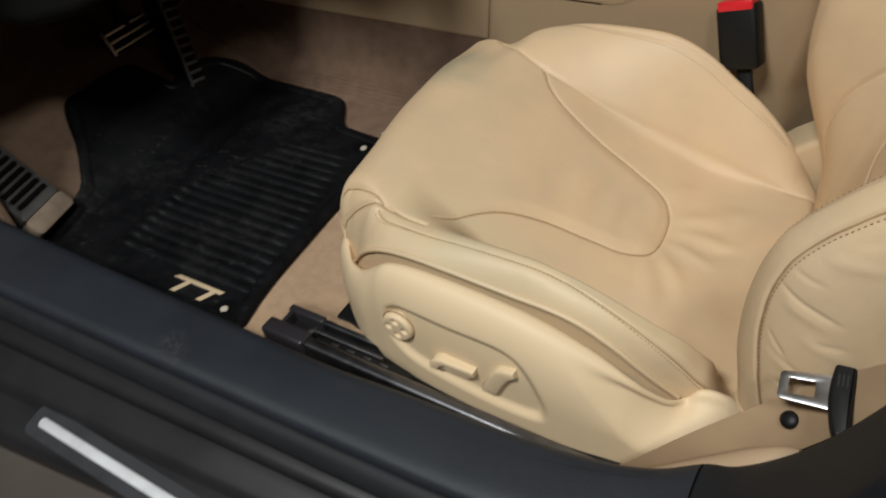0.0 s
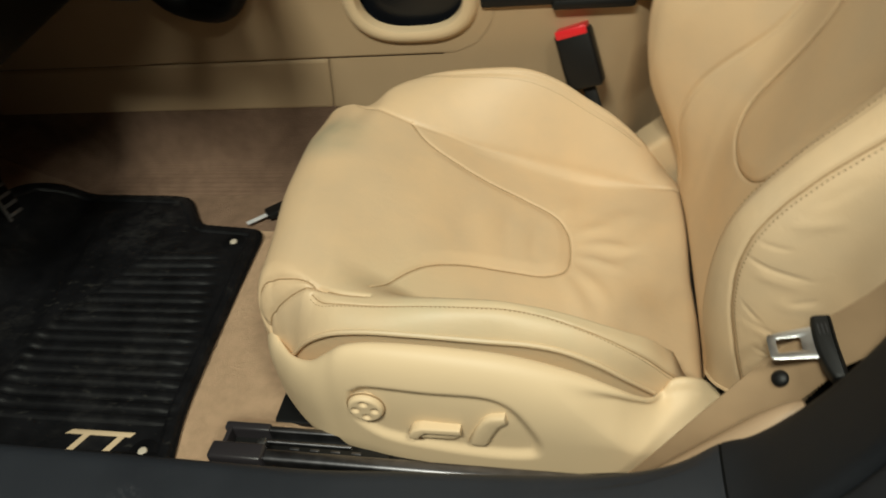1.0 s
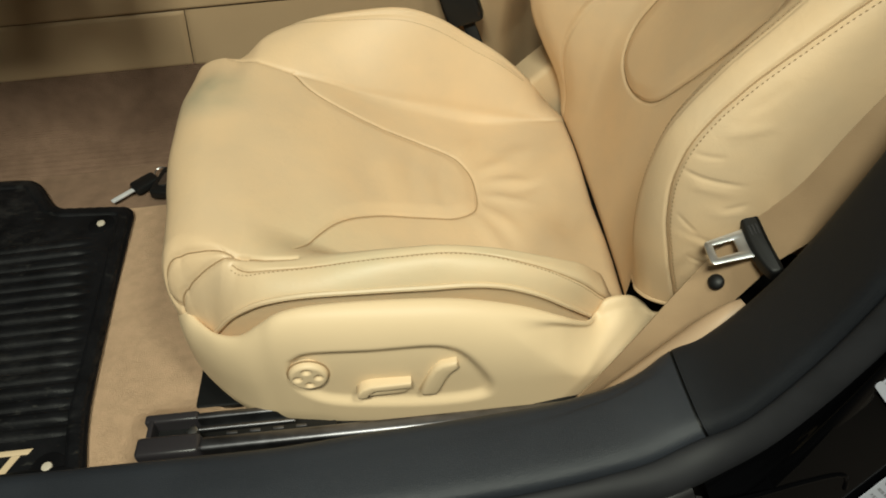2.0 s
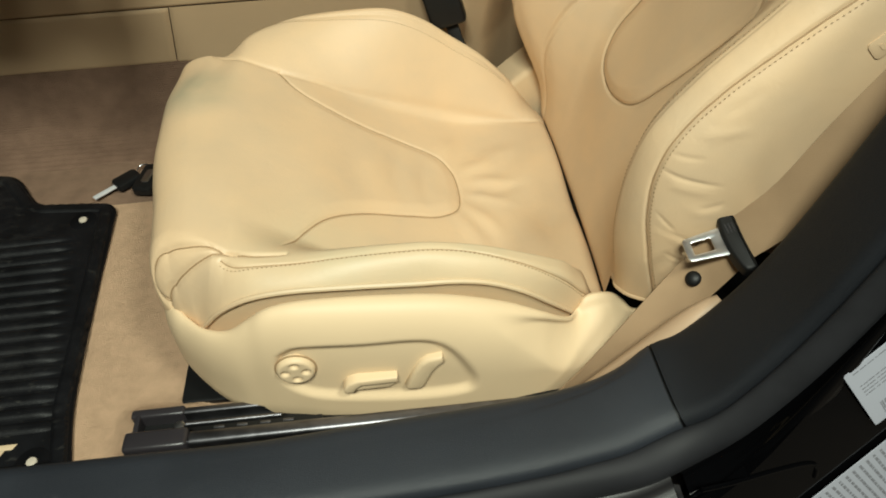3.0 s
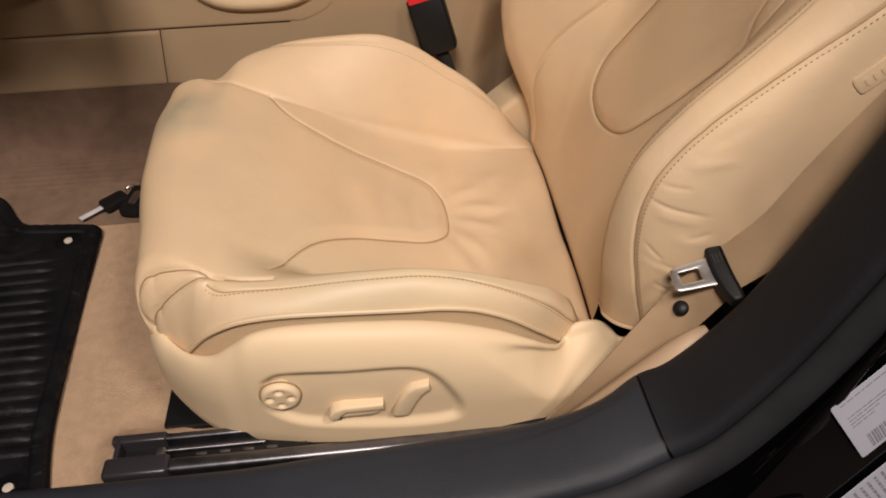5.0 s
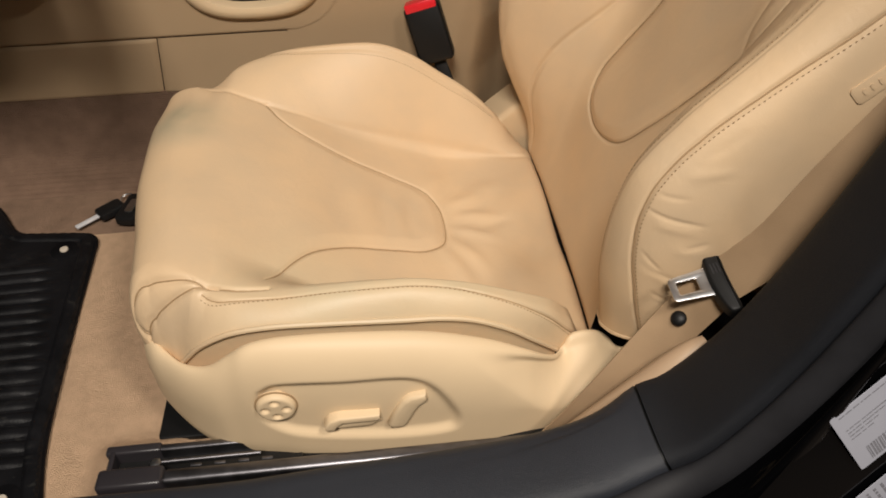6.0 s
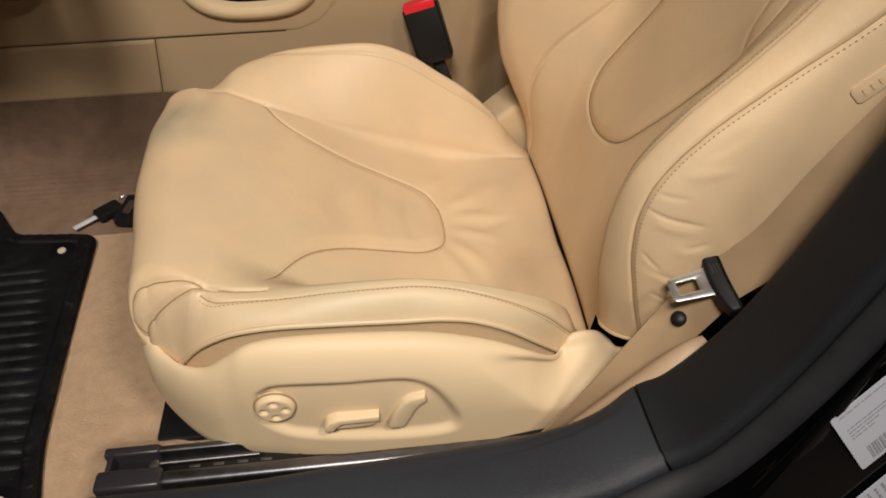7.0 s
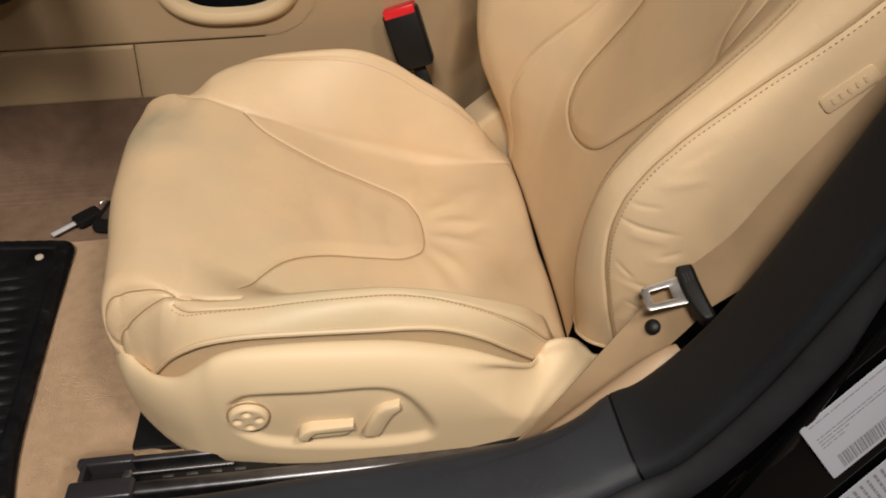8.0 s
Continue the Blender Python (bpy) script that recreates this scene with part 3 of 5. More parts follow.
part("step_cover", sheet(jamb[:stop]), STEP, sill, "black satin plastic step cover below the seal")
end = jamb[stop - 1, 6:26]
part("step_end", sheet(np.stack([end + np.array([0, 0, 0.001]), end + np.array([0.006, 0, -0.002]), end + np.array([0.008, 0.0, -0.03])])), RAIL_EDGE, sill, "grey end of the step cover")
part("door_jamb", sheet(jamb[stop:]), GLOSS, sill, "gloss black painted door jamb")
behind = [(x - 0.036 * n[0], z - 0.036 * n[1]) for (x, z), n in zip(PILLAR[::3], PN[::3]) if x > 0.28]
plate = [*behind, (1.0, 0.98), (1.0, -0.26), (0.28, -0.26)]
bm = bmesh.new()
faces = []
for off in (0.002, 0.012):
    faces.append([bm.verts.new((x, -0.485 + ((x - 0.4846) * 0.235 + (z - 0.2275) * 0.168) / 0.957 + off, z)) for x, z in plate])
bm.faces.new(faces[0])
bm.faces.new(faces[1][::-1])
for k in range(len(plate)):
    q = (k + 1) % len(plate)
    bm.faces.new((faces[0][k], faces[0][q], faces[1][q], faces[1][k]))
bmesh.ops.recalc_face_normals(bm, faces=bm.faces[:])
part("jamb_backing", box(0.30, 0.75, -0.455, -0.42, -0.26, 0.125), BLACK, sill)
part("jamb_plate", bm, GLOSS, sill, "gloss black painted pillar face", smooth=False)
wall = lambda x, z: (x, -0.483 + ((x - 0.4846) * 0.235 + (z - 0.2275) * 0.168) / 0.957, z)
part("stamped_bead", tube([wall(x, z) for x, z in spline([(0.375, 0.148), (0.403, 0.142), (0.446, 0.136), (0.482, 0.127), (0.491, 0.118), (0.493, 0.104)], 30)], 0.0022, 8), GLOSS, sill)
lay = pose(0.058, -0.602, 0.0752, 12, 0, 0)
part("strip_tray", prism(rounded(0.690, 0.036, 0.010), -0.002, 0.0015, 0.001, lay), TRAY, sill, "dark grey tray round the scuff strip")
part("scuff_strip", prism(rounded(0.66, 0.0115, 0.005), 0.001, 0.0040, 0.0015, lay), STRIP, sill, "brushed aluminium scuff strip")

# ---- workshop around the car ----
top("ground", box(-6, 6, -6, 5, -0.36, -0.30), CONCRETE, "grey-brown workshop floor", "floor", "structure")
top("wall_workshop_side", box(-6, 6, -4.1, -4.0, -0.3, 3.0), WALLPAINT, "pale painted workshop wall", "wall", "structure")
top("wall_workshop_front", box(-6.1, -6, -4, 5, -0.3, 3.0), WALLPAINT, "pale painted workshop wall", "wall", "structure")
top("wall_workshop_back", box(6, 6.1, -4, 5, -0.3, 3.0), WALLPAINT, "pale painted workshop wall", "wall", "structure")

# ---- driver's seat ----
Y0 = -0.06
seat = thing("driver_seat", "cream leather sports seat with power switches on its side", "seat", (0.15, Y0, 0.0))

# cushion: lengthwise profile from under the front lip to the rear
PROFILE = spline([(-0.088, 0.050), (-0.110, 0.085), (-0.123, 0.130), (-0.125, 0.165), (-0.112, 0.194), (-0.080, 0.209), (-0.04, 0.205), (0.0, 0.191), (0.05, 0.165),
                  (0.10, 0.131), (0.15, 0.102), (0.20, 0.077), (0.25, 0.057), (0.30, 0.047), (0.35, 0.044), (0.377, 0.044), (0.3855, 0.039), (0.3895, 0.028), (0.390, 0.005)], 300)
ARC = np.r_[0, np.cumsum(np.linalg.norm(np.diff(PROFILE, axis=0), axis=1))]
S = np.linspace(0, ARC[-1], 360)
PX, PZ = np.interp(S, ARC, PROFILE[:, 0]), np.interp(S, ARC, PROFILE[:, 1])
TX, TZ = np.gradient(PX), np.gradient(PZ)
TL = np.hypot(TX, TZ)
NX, NZ = -TZ / TL, TX / TL
crest = int(np.argmax(PZ))
LAST = int(np.argmax(PX))
RIDGE_X = [-0.13, -0.09, -0.05, -0.02, 0.04, 0.10, 0.165, 0.205, 0.230, 0.255, 0.298, 0.322, 0.345, 0.385, 0.43]
RIDGE_Z = [0.150, 0.190, 0.202, 0.202, 0.2035, 0.2085, 0.209, 0.204, 0.198, 0.189, 0.164, 0.143, 0.112, 0.070, 0.055]
FAR_X = [-0.13, -0.088, -0.033, 0.012, 0.067, 0.125, 0.172, 0.215, 0.250, 0.295, 0.326, 0.358, 0.39]
FAR_Z = [0.140, 0.180, 0.209, 0.219, 0.224, 0.226, 0.221, 0.201, 0.174, 0.138, 0.105, 0.066, 0.05]
TAIL = step(0.385, 0.345, PX) * (S < S[LAST] + 1)
CREASE = hermite([-0.13, -0.02, 0.07, 0.16, 0.26, 0.38], [0.160, 0.160, 0.164, 0.182, 0.195, 0.195], PX)
WING = hermite([-0.13, -0.072, -0.03, 0.01, 0.07, 0.16, 0.26, 0.38], [0.205, 0.192, 0.170, 0.158, 0.162, 0.178, 0.190, 0.196], PX)
SAG = 0.009 * step(-0.030, -0.062, PX) * step(S[crest] - 0.08, S[crest] - 0.01, S)
RISE = TAIL * step(S[crest] - 0.03, S[crest] + 0.05, S)
BOLSTER = np.maximum(0, hermite(RIDGE_X, RIDGE_Z, PX) - PZ) * RISE
BOLSTER_FAR = np.maximum(-0.03, hermite(FAR_X, FAR_Z, PX) - PZ) * RISE
# columns: across the top, round the shoulder, down the side
CORNER = 0.024 + 0.006 * (1 - step(S[crest] - 0.09, S[crest] + 0.02, S))


def s_of(x):
    """Arc place of a point on the cushion's top at x."""
    return float(np.interp(x, PX[crest:LAST], S[crest:LAST]))


COLS = np.linspace(-1, 1, 372)
MID = len(COLS) // 2
HALF = hermite([-0.09, -0.06, -0.025, 0.014, 0.06, 0.15, 0.25, 0.295, 0.33, 0.37, 0.43], [0.203, 0.217, 0.238, 0.252, 0.260, 0.260, 0.260, 0.253, 0.235, 0.200, 0.17], PX)
HALF = np.where(S < S[crest], 0.205, HALF)
FAR_HALF = np.maximum(HALF, 0.26 * step(0.10, 0.16, PX) - 0.03 * step(0.35, 0.39, PX))
FAR_HALF = np.maximum(FAR_HALF, 0.216)
HALF = np.convolve(np.pad(HALF, 8, mode="edge"), np.ones(17) / 17, mode="valid")


# piping along the near bolster's lower edge, from the front corner to the hinge
PIPE = spline([(-0.104, -0.226, 0.066), (-0.088, -0.254, 0.092), (-0.074, -0.271, 0.108), (-0.058, -0.284, 0.127), (-0.034, -0.294, 0.158), (-0.014, -0.299, 0.174), (0.006, -0.302, 0.184), (0.041, -0.304, 0.190), (0.10, -0.305, 0.189),
               (0.165, -0.305, 0.185), (0.203, -0.305, 0.183), (0.235, -0.304, 0.175), (0.269, -0.303, 0.157), (0.297, -0.297, 0.130), (0.331, -0.280, 0.087)], 400)
# the top's half width on the near side, where the bolster begins to round over, and the piping's place beside each row
FLAT = hermite([-0.09, -0.06, -0.025, 0.014, 0.06, 0.15, 0.25, 0.295, 0.33, 0.37, 0.43], [0.160, 0.178, 0.198, 0.212, 0.220, 0.222, 0.222, 0.218, 0.205, 0.180, 0.165], PX)
FLAT = np.where(S < S[crest], 0.152, FLAT)
FLAT = np.convolve(np.pad(FLAT, 12, mode="edge"), np.ones(25) / 25, mode="valid")
FOOT_LINE = np.concatenate([PIPE, spline([PIPE[-1], (0.347, -0.272, 0.062), (0.366, -0.255, 0.035), (0.39, -0.24, 0.01)], 40)[1:]])
FOOT_ARC = np.r_[0, np.cumsum(np.linalg.norm(np.diff(FOOT_LINE, axis=0), axis=1))]
PASS = float(np.interp(0.02, FOOT_LINE[:, 0], FOOT_ARC))
beside = hermite([0, S[crest] - 0.12, S[crest] - 0.03, s_of(-0.045), s_of(-0.01), s_of(0.02)], [0.0, 0.035, 0.075, 0.110, PASS - 0.034, PASS], np.minimum(S, s_of(0.02)))
beside = np.where(S < s_of(0.02), beside, np.interp(np.maximum.accumulate(PX), FOOT_LINE[:, 0], FOOT_ARC))
beside = np.convolve(np.pad(beside, 10, mode="edge"), np.ones(21) / 21, mode="valid")
FOOT = np.stack([np.interp(beside, FOOT_ARC, FOOT_LINE[:, k]) for k in range(3)], 1)
SPAN = 0.05


def cushion_points():
    out = np.empty((len(S), len(COLS), 3))
    sv = np.empty((len(S), len(COLS), 2))
    side = np.sign(COLS)
    near = COLS < 0
    for i in range(len(S)):
        r, down = CORNER[i], 0.05
        flat, arc = FAR_HALF[i] - r, r * math.pi / 2
        d = np.where(near, np.abs(COLS) * (FLAT[i] + SPAN), np.abs(COLS) * (flat + arc + down))
        th = np.clip((d - flat) / r, 0, math.pi / 2)
        v = np.where(near, np.minimum(d, FLAT[i]), np.minimum(d, flat) + r * np.sin(th))
        drop = np.where(near, 0, r * (1 - np.cos(th)))
        f = np.where(near, 0, np.maximum(0, d - flat - arc) / down)
        w = v * 0.26 / max(HALF[i], 0.22)
        # the far wing leaves the seat at a sharp crease, the near one swells up gently
        u = (v - WING[i]) / (min(0.250, FAR_HALF[i] - 0.012) - WING[i])
        u = np.clip(0.5 * (u + np.sqrt(u * u + 0.004)), 0, 1)
        wing = BOLSTER_FAR[i] * (1 - (1 - u) ** 1.35) - SAG[i] * step(0.06, 0.19, v)
        lift = np.where(near, BOLSTER[i] * step(CREASE[i] - 0.016, 0.214, w), wing)
        sv[i, :, 0], sv[i, :, 1] = S[i], side * d
        front = 1 - step(S[crest], S[crest] + 0.10, S[i])
        shift = front * (0.017 * step(0.04, 0.20, -side * v) - 0.006 * step(0.0, 0.12, side * v) - 0.010 * step(-0.10, 0.02, side * v) * step(0.20, 0.10, side * v))
        x, z = PX[i] - NX[i] * drop + shift, PZ[i] + lift - NZ[i] * drop
        # far flank: straight down; near flank: rounds over from the top to the piping
        out[i, :, 0] = x - 0.05 * NX[i] * f
        out[i, :, 1] = Y0 + side * (v - 0.02 * f)
        out[i, :, 2] = z - 0.05 * NZ[i] * f
        k = int(np.nonzero(near & (d <= FLAT[i]))[0][0])
        g = np.clip((d[:k + 1] - FLAT[i]) / SPAN, 0, 1)[:, None]
        a = out[i, 0].copy()
        b = FOOT[i] + np.array([0, 0.001, 0.0])
        far_off = np.linalg.norm(b - a)
        ta = np.array([0, -1.0, 0]) * far_off * 1.0
        tb = np.array([-NX[i] * 0.9, -0.3, -NZ[i] * 0.9]) * far_off * 1.0
        out[i, :k + 1] = (2 * g**3 - 3 * g**2 + 1) * a + (g**3 - 2 * g**2 + g) * ta + (3 * g**2 - 2 * g**3) * b + (g**3 - g**2) * tb
    return out, sv


cushion, csv = cushion_points()
SU, SV = csv[..., 0], csv[..., 1]


def on_top(pts):
    """Seam points (x, y) on the cushion's top as arc places."""
    return [(s_of(x), y - Y0) for x, y in pts]


INSERT = on_top(spline([(0.010, 0.098), (0.028, 0.076), (0.055, 0.060), (0.11, 0.050), (0.165, 0.046), (0.205, 0.034), (0.226, 0.010), (0.234, -0.035), (0.228, -0.072),
                        (0.205, -0.092), (0.165, -0.106), (0.115, -0.126), (0.075, -0.157), (0.048, -0.199), (0.032, -0.238)], 70))
FAR_CREASE = on_top(spline([(-0.072, 0.132), (-0.03, 0.110), (0.010, 0.098), (0.07, 0.104), (0.16, 0.122), (0.26, 0.135), (0.34, 0.136), (0.386, 0.135)], 40))
FRONT_NEAR = [tuple(p) for p in spline([(0.256, -0.197), (0.244, -0.194), (0.228, -0.188), (0.199, -0.175), (0.176, -0.166), (0.158, -0.165), (0.141, -0.169), (0.136, -0.174), (0.142, -0.180), (0.150, -0.184)], 60)]
CORNER_NEAR = [tuple(p) for p in spline([(0.318, -0.2035), (0.312, -0.204), (0.281, -0.202), (0.256, -0.197), (0.223, -0.192), (0.197, -0.185), (0.174, -0.180), (0.156, -0.183), (0.146, -0.189)], 60)]
STITCH_NEAR = [tuple(p) for p in spline([(0.236, -0.201), (0.250, -0.2105), (0.264, -0.216), (0.322, -0.2205), (0.45, -0.221), (0.511, -0.222), (0.562, -0.229), (0.605, -0.229), (0.634, -0.224), (0.658, -0.212), (0.668, -0.202)], 80)]
STITCH_FAR = [(a, 0.238) for a in np.linspace(s_of(-0.01), s_of(0.33), 50)]
STITCH_TOP = [(a, 0.249) for a, b in STITCH_FAR]
relief = np.zeros_like(SU)
for line, deep, wide in ((INSERT, 0.0024, 0.0022), (FAR_CREASE, 0.0020, 0.0030), (FRONT_NEAR, 0.0030, 0.0022), (CORNER_NEAR, 0.0030, 0.0022),
                         (STITCH_NEAR, 0.0016, 0.0018), (STITCH_FAR, 0.0016, 0.0018), (STITCH_TOP, 0.0012, 0.0016)):
    d = line_distance(SU, SV, line)
    relief -= (deep * np.exp(-(d / wide) ** 2) + 0.2 * deep * np.exp(-(d / 0.010) ** 2))
# the insert is plump, the leather round it gathers into folds behind it
outline = INSERT + [(0.0, -0.178), (0.0, 0.158)]
within = inside(SU, SV, np.array(outline))
relief += np.where(within, 0.0035 * step(0, 0.02, line_distance(SU, SV, INSERT)), 0) * step(s_of(0.015), s_of(0.09), SU) * step(-0.178, -0.115, SV)


def fold(x, y, angle, length, width, height):
    global relief
    a, b = s_of(x), y - Y0
    c, s = math.cos(radians(angle)), math.sin(radians(angle))
    u, w = (SU - a) * c + (SV - b) * s, -(SU - a) * s + (SV - b) * c
    w = w + 4.0 * u * u
    height, width = 0.95 * height, 1.35 * width
    relief += height * np.exp(-(u / length) ** 2 - (w / width) ** 2)


for f in ((0.258, 0.020, 35, 0.030, 0.009, 0.0045), (0.275, -0.005, 12, 0.032, 0.008, 0.0040), (0.270, -0.040, -8, 0.030, 0.008, 0.0035), (0.262, -0.085, -50, 0.04, 0.010, 0.0045),
          (0.245, -0.120, -72, 0.05, 0.011, 0.0040), (0.225, 0.055, 62, 0.03, 0.010, 0.0035), (0.290, 0.05, 42, 0.04, 0.012, 0.0050), (0.30, -0.02, 25, 0.03, 0.008, -0.0025),
          (0.15, -0.02, 80, 0.045, 0.010, -0.0022), (0.185, -0.03, 82, 0.04, 0.008, -0.0018), (0.32, -0.12, -70, 0.06, 0.02, 0.004), (0.31, -0.17, -75, 0.04, 0.016, -0.004),
          (0.335, 0.02, 80, 0.05, 0.016, 0.004), (0.12, -0.03, 85, 0.05, 0.012, 0.0012), (0.35, -0.09, 60, 0.04, 0.012, -0.004)):
    fold(*f)
relief += 0.0010 * np.sin(38 * SU + 3) * np.sin(33 * SV + 1)
nrm = np.cross(np.gradient(cushion, axis=0), np.gradient(cushion, axis=1))
nrm /= np.linalg.norm(nrm, axis=2)[..., None] + 1e-12
nrm *= np.sign(nrm[crest, MID, 2])
cushion = cushion + nrm * relief[..., None]
FRONT_NEAR_MIRROR = [(a, -b) for a, b in FRONT_NEAR]
cu, cv = (SU[:-1, :-1] + SU[1:, 1:]) / 2, (SV[:-1, :-1] + SV[1:, 1:]) / 2
cell_insert = inside(cu, cv, np.array(INSERT + [*FRONT_NEAR[:48], (0.10, -0.17), (-0.01, -0.17), (-0.01, 0.17), (0.10, 0.17), *FRONT_NEAR_MIRROR[47::-1]]))


def v_at(line, s):
    p = np.array(line)
    return np.interp(s, p[:, 0], p[:, 1])


cell_near = ~cell_insert & (cv < np.where(cu > 0.240, v_at(STITCH_NEAR, cu), v_at(CORNER_NEAR[::-1], cu)))
cell_far = ~cell_insert & (cv > v_at(FAR_CREASE, cu))


def normals(pts, like):
    n = np.cross(np.gradient(pts, axis=0), np.gradient(pts, axis=1))
    n /= np.linalg.norm(n, axis=2)[..., None] + 1e-12
    return n * np.sign((n * like).sum(2))[..., None]


def panel(name, pts, keep, flip, shade, parent, label=""):
    """One leather panel cut from a sheet of points, shaded as the whole sheet is."""
    rows, cols_ = pts.shape[:2]
    used = np.zeros((rows, cols_), bool)
    for a in (0, 1):
        for b in (0, 1):
            used[a:rows - 1 + a, b:cols_ - 1 + b] |= keep
    index = np.cumsum(used.ravel()).reshape(used.shape) - 1
    ii, jj = np.nonzero(keep)
    quads = np.stack([index[ii, jj], index[ii + 1, jj], index[ii + 1, jj + 1], index[ii, jj + 1]], 1)
    if flip:
        quads = quads[:, ::-1]
    me = bpy.data.meshes.new(name)
    me.from_pydata(pts[used].tolist(), [], quads.tolist())
    me.polygons.foreach_set("use_smooth", np.ones(len(quads), bool))
    me.update()
    me.normals_split_custom_set_from_vertices(shade[used].tolist())
    me.materials.append(LEATHER)
    ob = new(name, me)
    bpy.context.view_layer.update()
    ob.parent = parent
    ob.matrix_parent_inverse = parent.matrix_world.inverted()
    if label:
        ob["label"] = label
    return ob


cshade = normals(cushion, nrm)
up = np.cross(cushion[crest + 1, MID] - cushion[crest, MID], cushion[crest, MID + 1] - cushion[crest, MID])[2] > 0
panel("cushion_insert", cushion, cell_insert, not up, cshade, seat, "smooth cream leather centre panel")
panel("near_bolster", cushion, cell_near, not up, cshade, seat)
panel("far_bolster", cushion, cell_far, not up, cshade, seat)
panel("cushion_surround", cushion, ~(cell_insert | cell_near | cell_far), not up, cshade, seat, "creased cream leather behind the centre panel")


def cushion_at(line, lift=0.0):
    """World places of seam points (arc, across) on the cushion."""
    out = []
    for s, v in line:
        fi = np.clip((s - S[0]) / (S[1] - S[0]), 0, len(S) - 1.001)
        i = int(fi)
        row = cushion[i] * (1 - fi + i) + cushion[i + 1] * (fi - i)
        rn = cshade[i]
        vs = SV[i] * (1 - fi + i) + SV[i + 1] * (fi - i)
        j = int(np.clip(np.searchsorted(vs, v) - 1, 0, len(vs) - 2))
        w = np.clip((v - vs[j]) / (vs[j + 1] - vs[j]), 0, 1)
        out.append(row[j] * (1 - w) + row[j + 1] * w + rn[j] * lift)
    return np.array(out)


for line, lo, hi in ((INSERT, 0, 70), (FRONT_NEAR, 0, 60), (CORNER_NEAR, 0, 60)):
    part("seam", tube(cushion_at(line[lo:hi], 0.0002), 0.0009, 6), SEAM, seat)
part("seam", tube(cushion_at(STITCH_NEAR, 0.0), 0.0007, 6), SEAM, seat)
part("stitching", stitches(cushion_at([(a, b - 0.004) for a, b in STITCH_NEAR], 0.0004), 0.0030, 0.0016, 0.0006), THREAD, seat, "tan thread along the bolster seam")
part("stitching", stitches(cushion_at([(a, b - 0.005) for a, b in STITCH_FAR], 0.0004), 0.0030, 0.0016, 0.0005), THREAD, seat)
# piping along the near bolster's lower edge, and the leather skirt below it
skirt = np.stack([PIPE[24::4] + np.array([0, 0.001 + 0.0006 * k, -0.010 * k]) for k in range(6)], 1)
part("skirt", sheet(skirt), LEATHER, seat, "cream leather strip below the piping")
part("piping", tube(PIPE[40::4], 0.0028, 8), LEATHER, seat, "cream leather piping")

# side trim: plan line from its front tip to the hinge, with heights of its lower and upper edge
SHELL = np.array([  # plan line x, y, its lower z, and the rim x, y, z
    (-0.116, -0.214, 0.080, -0.112, -0.210, 0.104), (-0.108, -0.250, 0.060, -0.106, -0.236, 0.120), (-0.096, -0.273, 0.046, -0.091, -0.255, 0.131), (-0.077, -0.294, 0.036, -0.074, -0.276, 0.133),
    (-0.054, -0.313, 0.028, -0.054, -0.296, 0.137), (-0.025, -0.329, 0.022, -0.026, -0.310, 0.147), (-0.004, -0.334, 0.020, -0.004, -0.3135, 0.164), (0.010, -0.337, 0.018, 0.014, -0.315, 0.178),
    (0.030, -0.340, 0.015, 0.034, -0.315, 0.184), (0.056, -0.344, 0.009, 0.060, -0.315, 0.186), (0.128, -0.349, -0.002, 0.128, -0.315, 0.183), (0.19, -0.350, -0.005, 0.19, -0.315, 0.175),
    (0.244, -0.348, -0.003, 0.25, -0.315, 0.155), (0.285, -0.343, 0.006, 0.290, -0.3135, 0.132), (0.303, -0.341, 0.008, 0.308, -0.307, 0.115), (0.320, -0.340, 0.010, 0.324, -0.296, 0.099),
    (0.338, -0.340, 0.012, 0.336, -0.278, 0.090), (0.353, -0.340, 0.012, 0.346, -0.271, 0.100), (0.375, -0.340, 0.012, 0.374, -0.267, 0.098), (0.390, -0.342, 0.012, 0.390, -0.268, 0.086),
    (0.402, -0.343, 0.012, 0.400, -0.275, 0.077), (0.420, -0.345, 0.012, 0.418, -0.284, 0.085), (0.45, -0.346, 0.012, 0.45, -0.292, 0.097)])
line = spline(SHELL, 240)
J = np.sin(np.linspace(0, math.pi / 2, 90))
dx, dy = np.gradient(line[:, 0]), np.gradient(line[:, 1])
dl = np.hypot(dx, dy)
ox, oy = dy / dl, -dx / dl
low, high = line[:, None, 2], line[:, None, 5]
Zs = low + (high - low) * J[None]
bulge = -0.005 * (1 - np.clip(J / 0.22, 0, 1)) ** 2
over = (1 - np.sqrt(np.maximum(0, 1 - np.clip((J - 0.5) / 0.5, 0, 1) ** 2.4)))[None]
# behind the switches the upper part becomes a sloping shelf with a crease along its lower edge
shelf = np.maximum(0, (J - 0.66) / 0.34)
shelf = np.convolve(np.pad(shelf, 8, mode="edge"), np.ones(17) / 17, mode="valid")[None]
over = over + (shelf - over) * step(0.245, 0.315, line[:, 0])[:, None]
Xs = line[:, None, 0] + ox[:, None] * bulge[None] + (line[:, 3] - line[:, 0])[:, None] * over
Ys = line[:, None, 1] + oy[:, None] * bulge[None] + (line[:, 4] - line[:, 1])[:, None] * over
RECESS = spline([(0.021, 0.134), (0.037, 0.1445), (0.103, 0.1465), (0.172, 0.143), (0.194, 0.128), (0.216, 0.082), (0.212, 0.064), (0.196, 0.059), (0.116, 0.061), (0.040, 0.073), (0.020, 0.092), (0.016, 0.115), (0.021, 0.134)], 90)
rd = line_distance(Xs, Zs, RECESS)
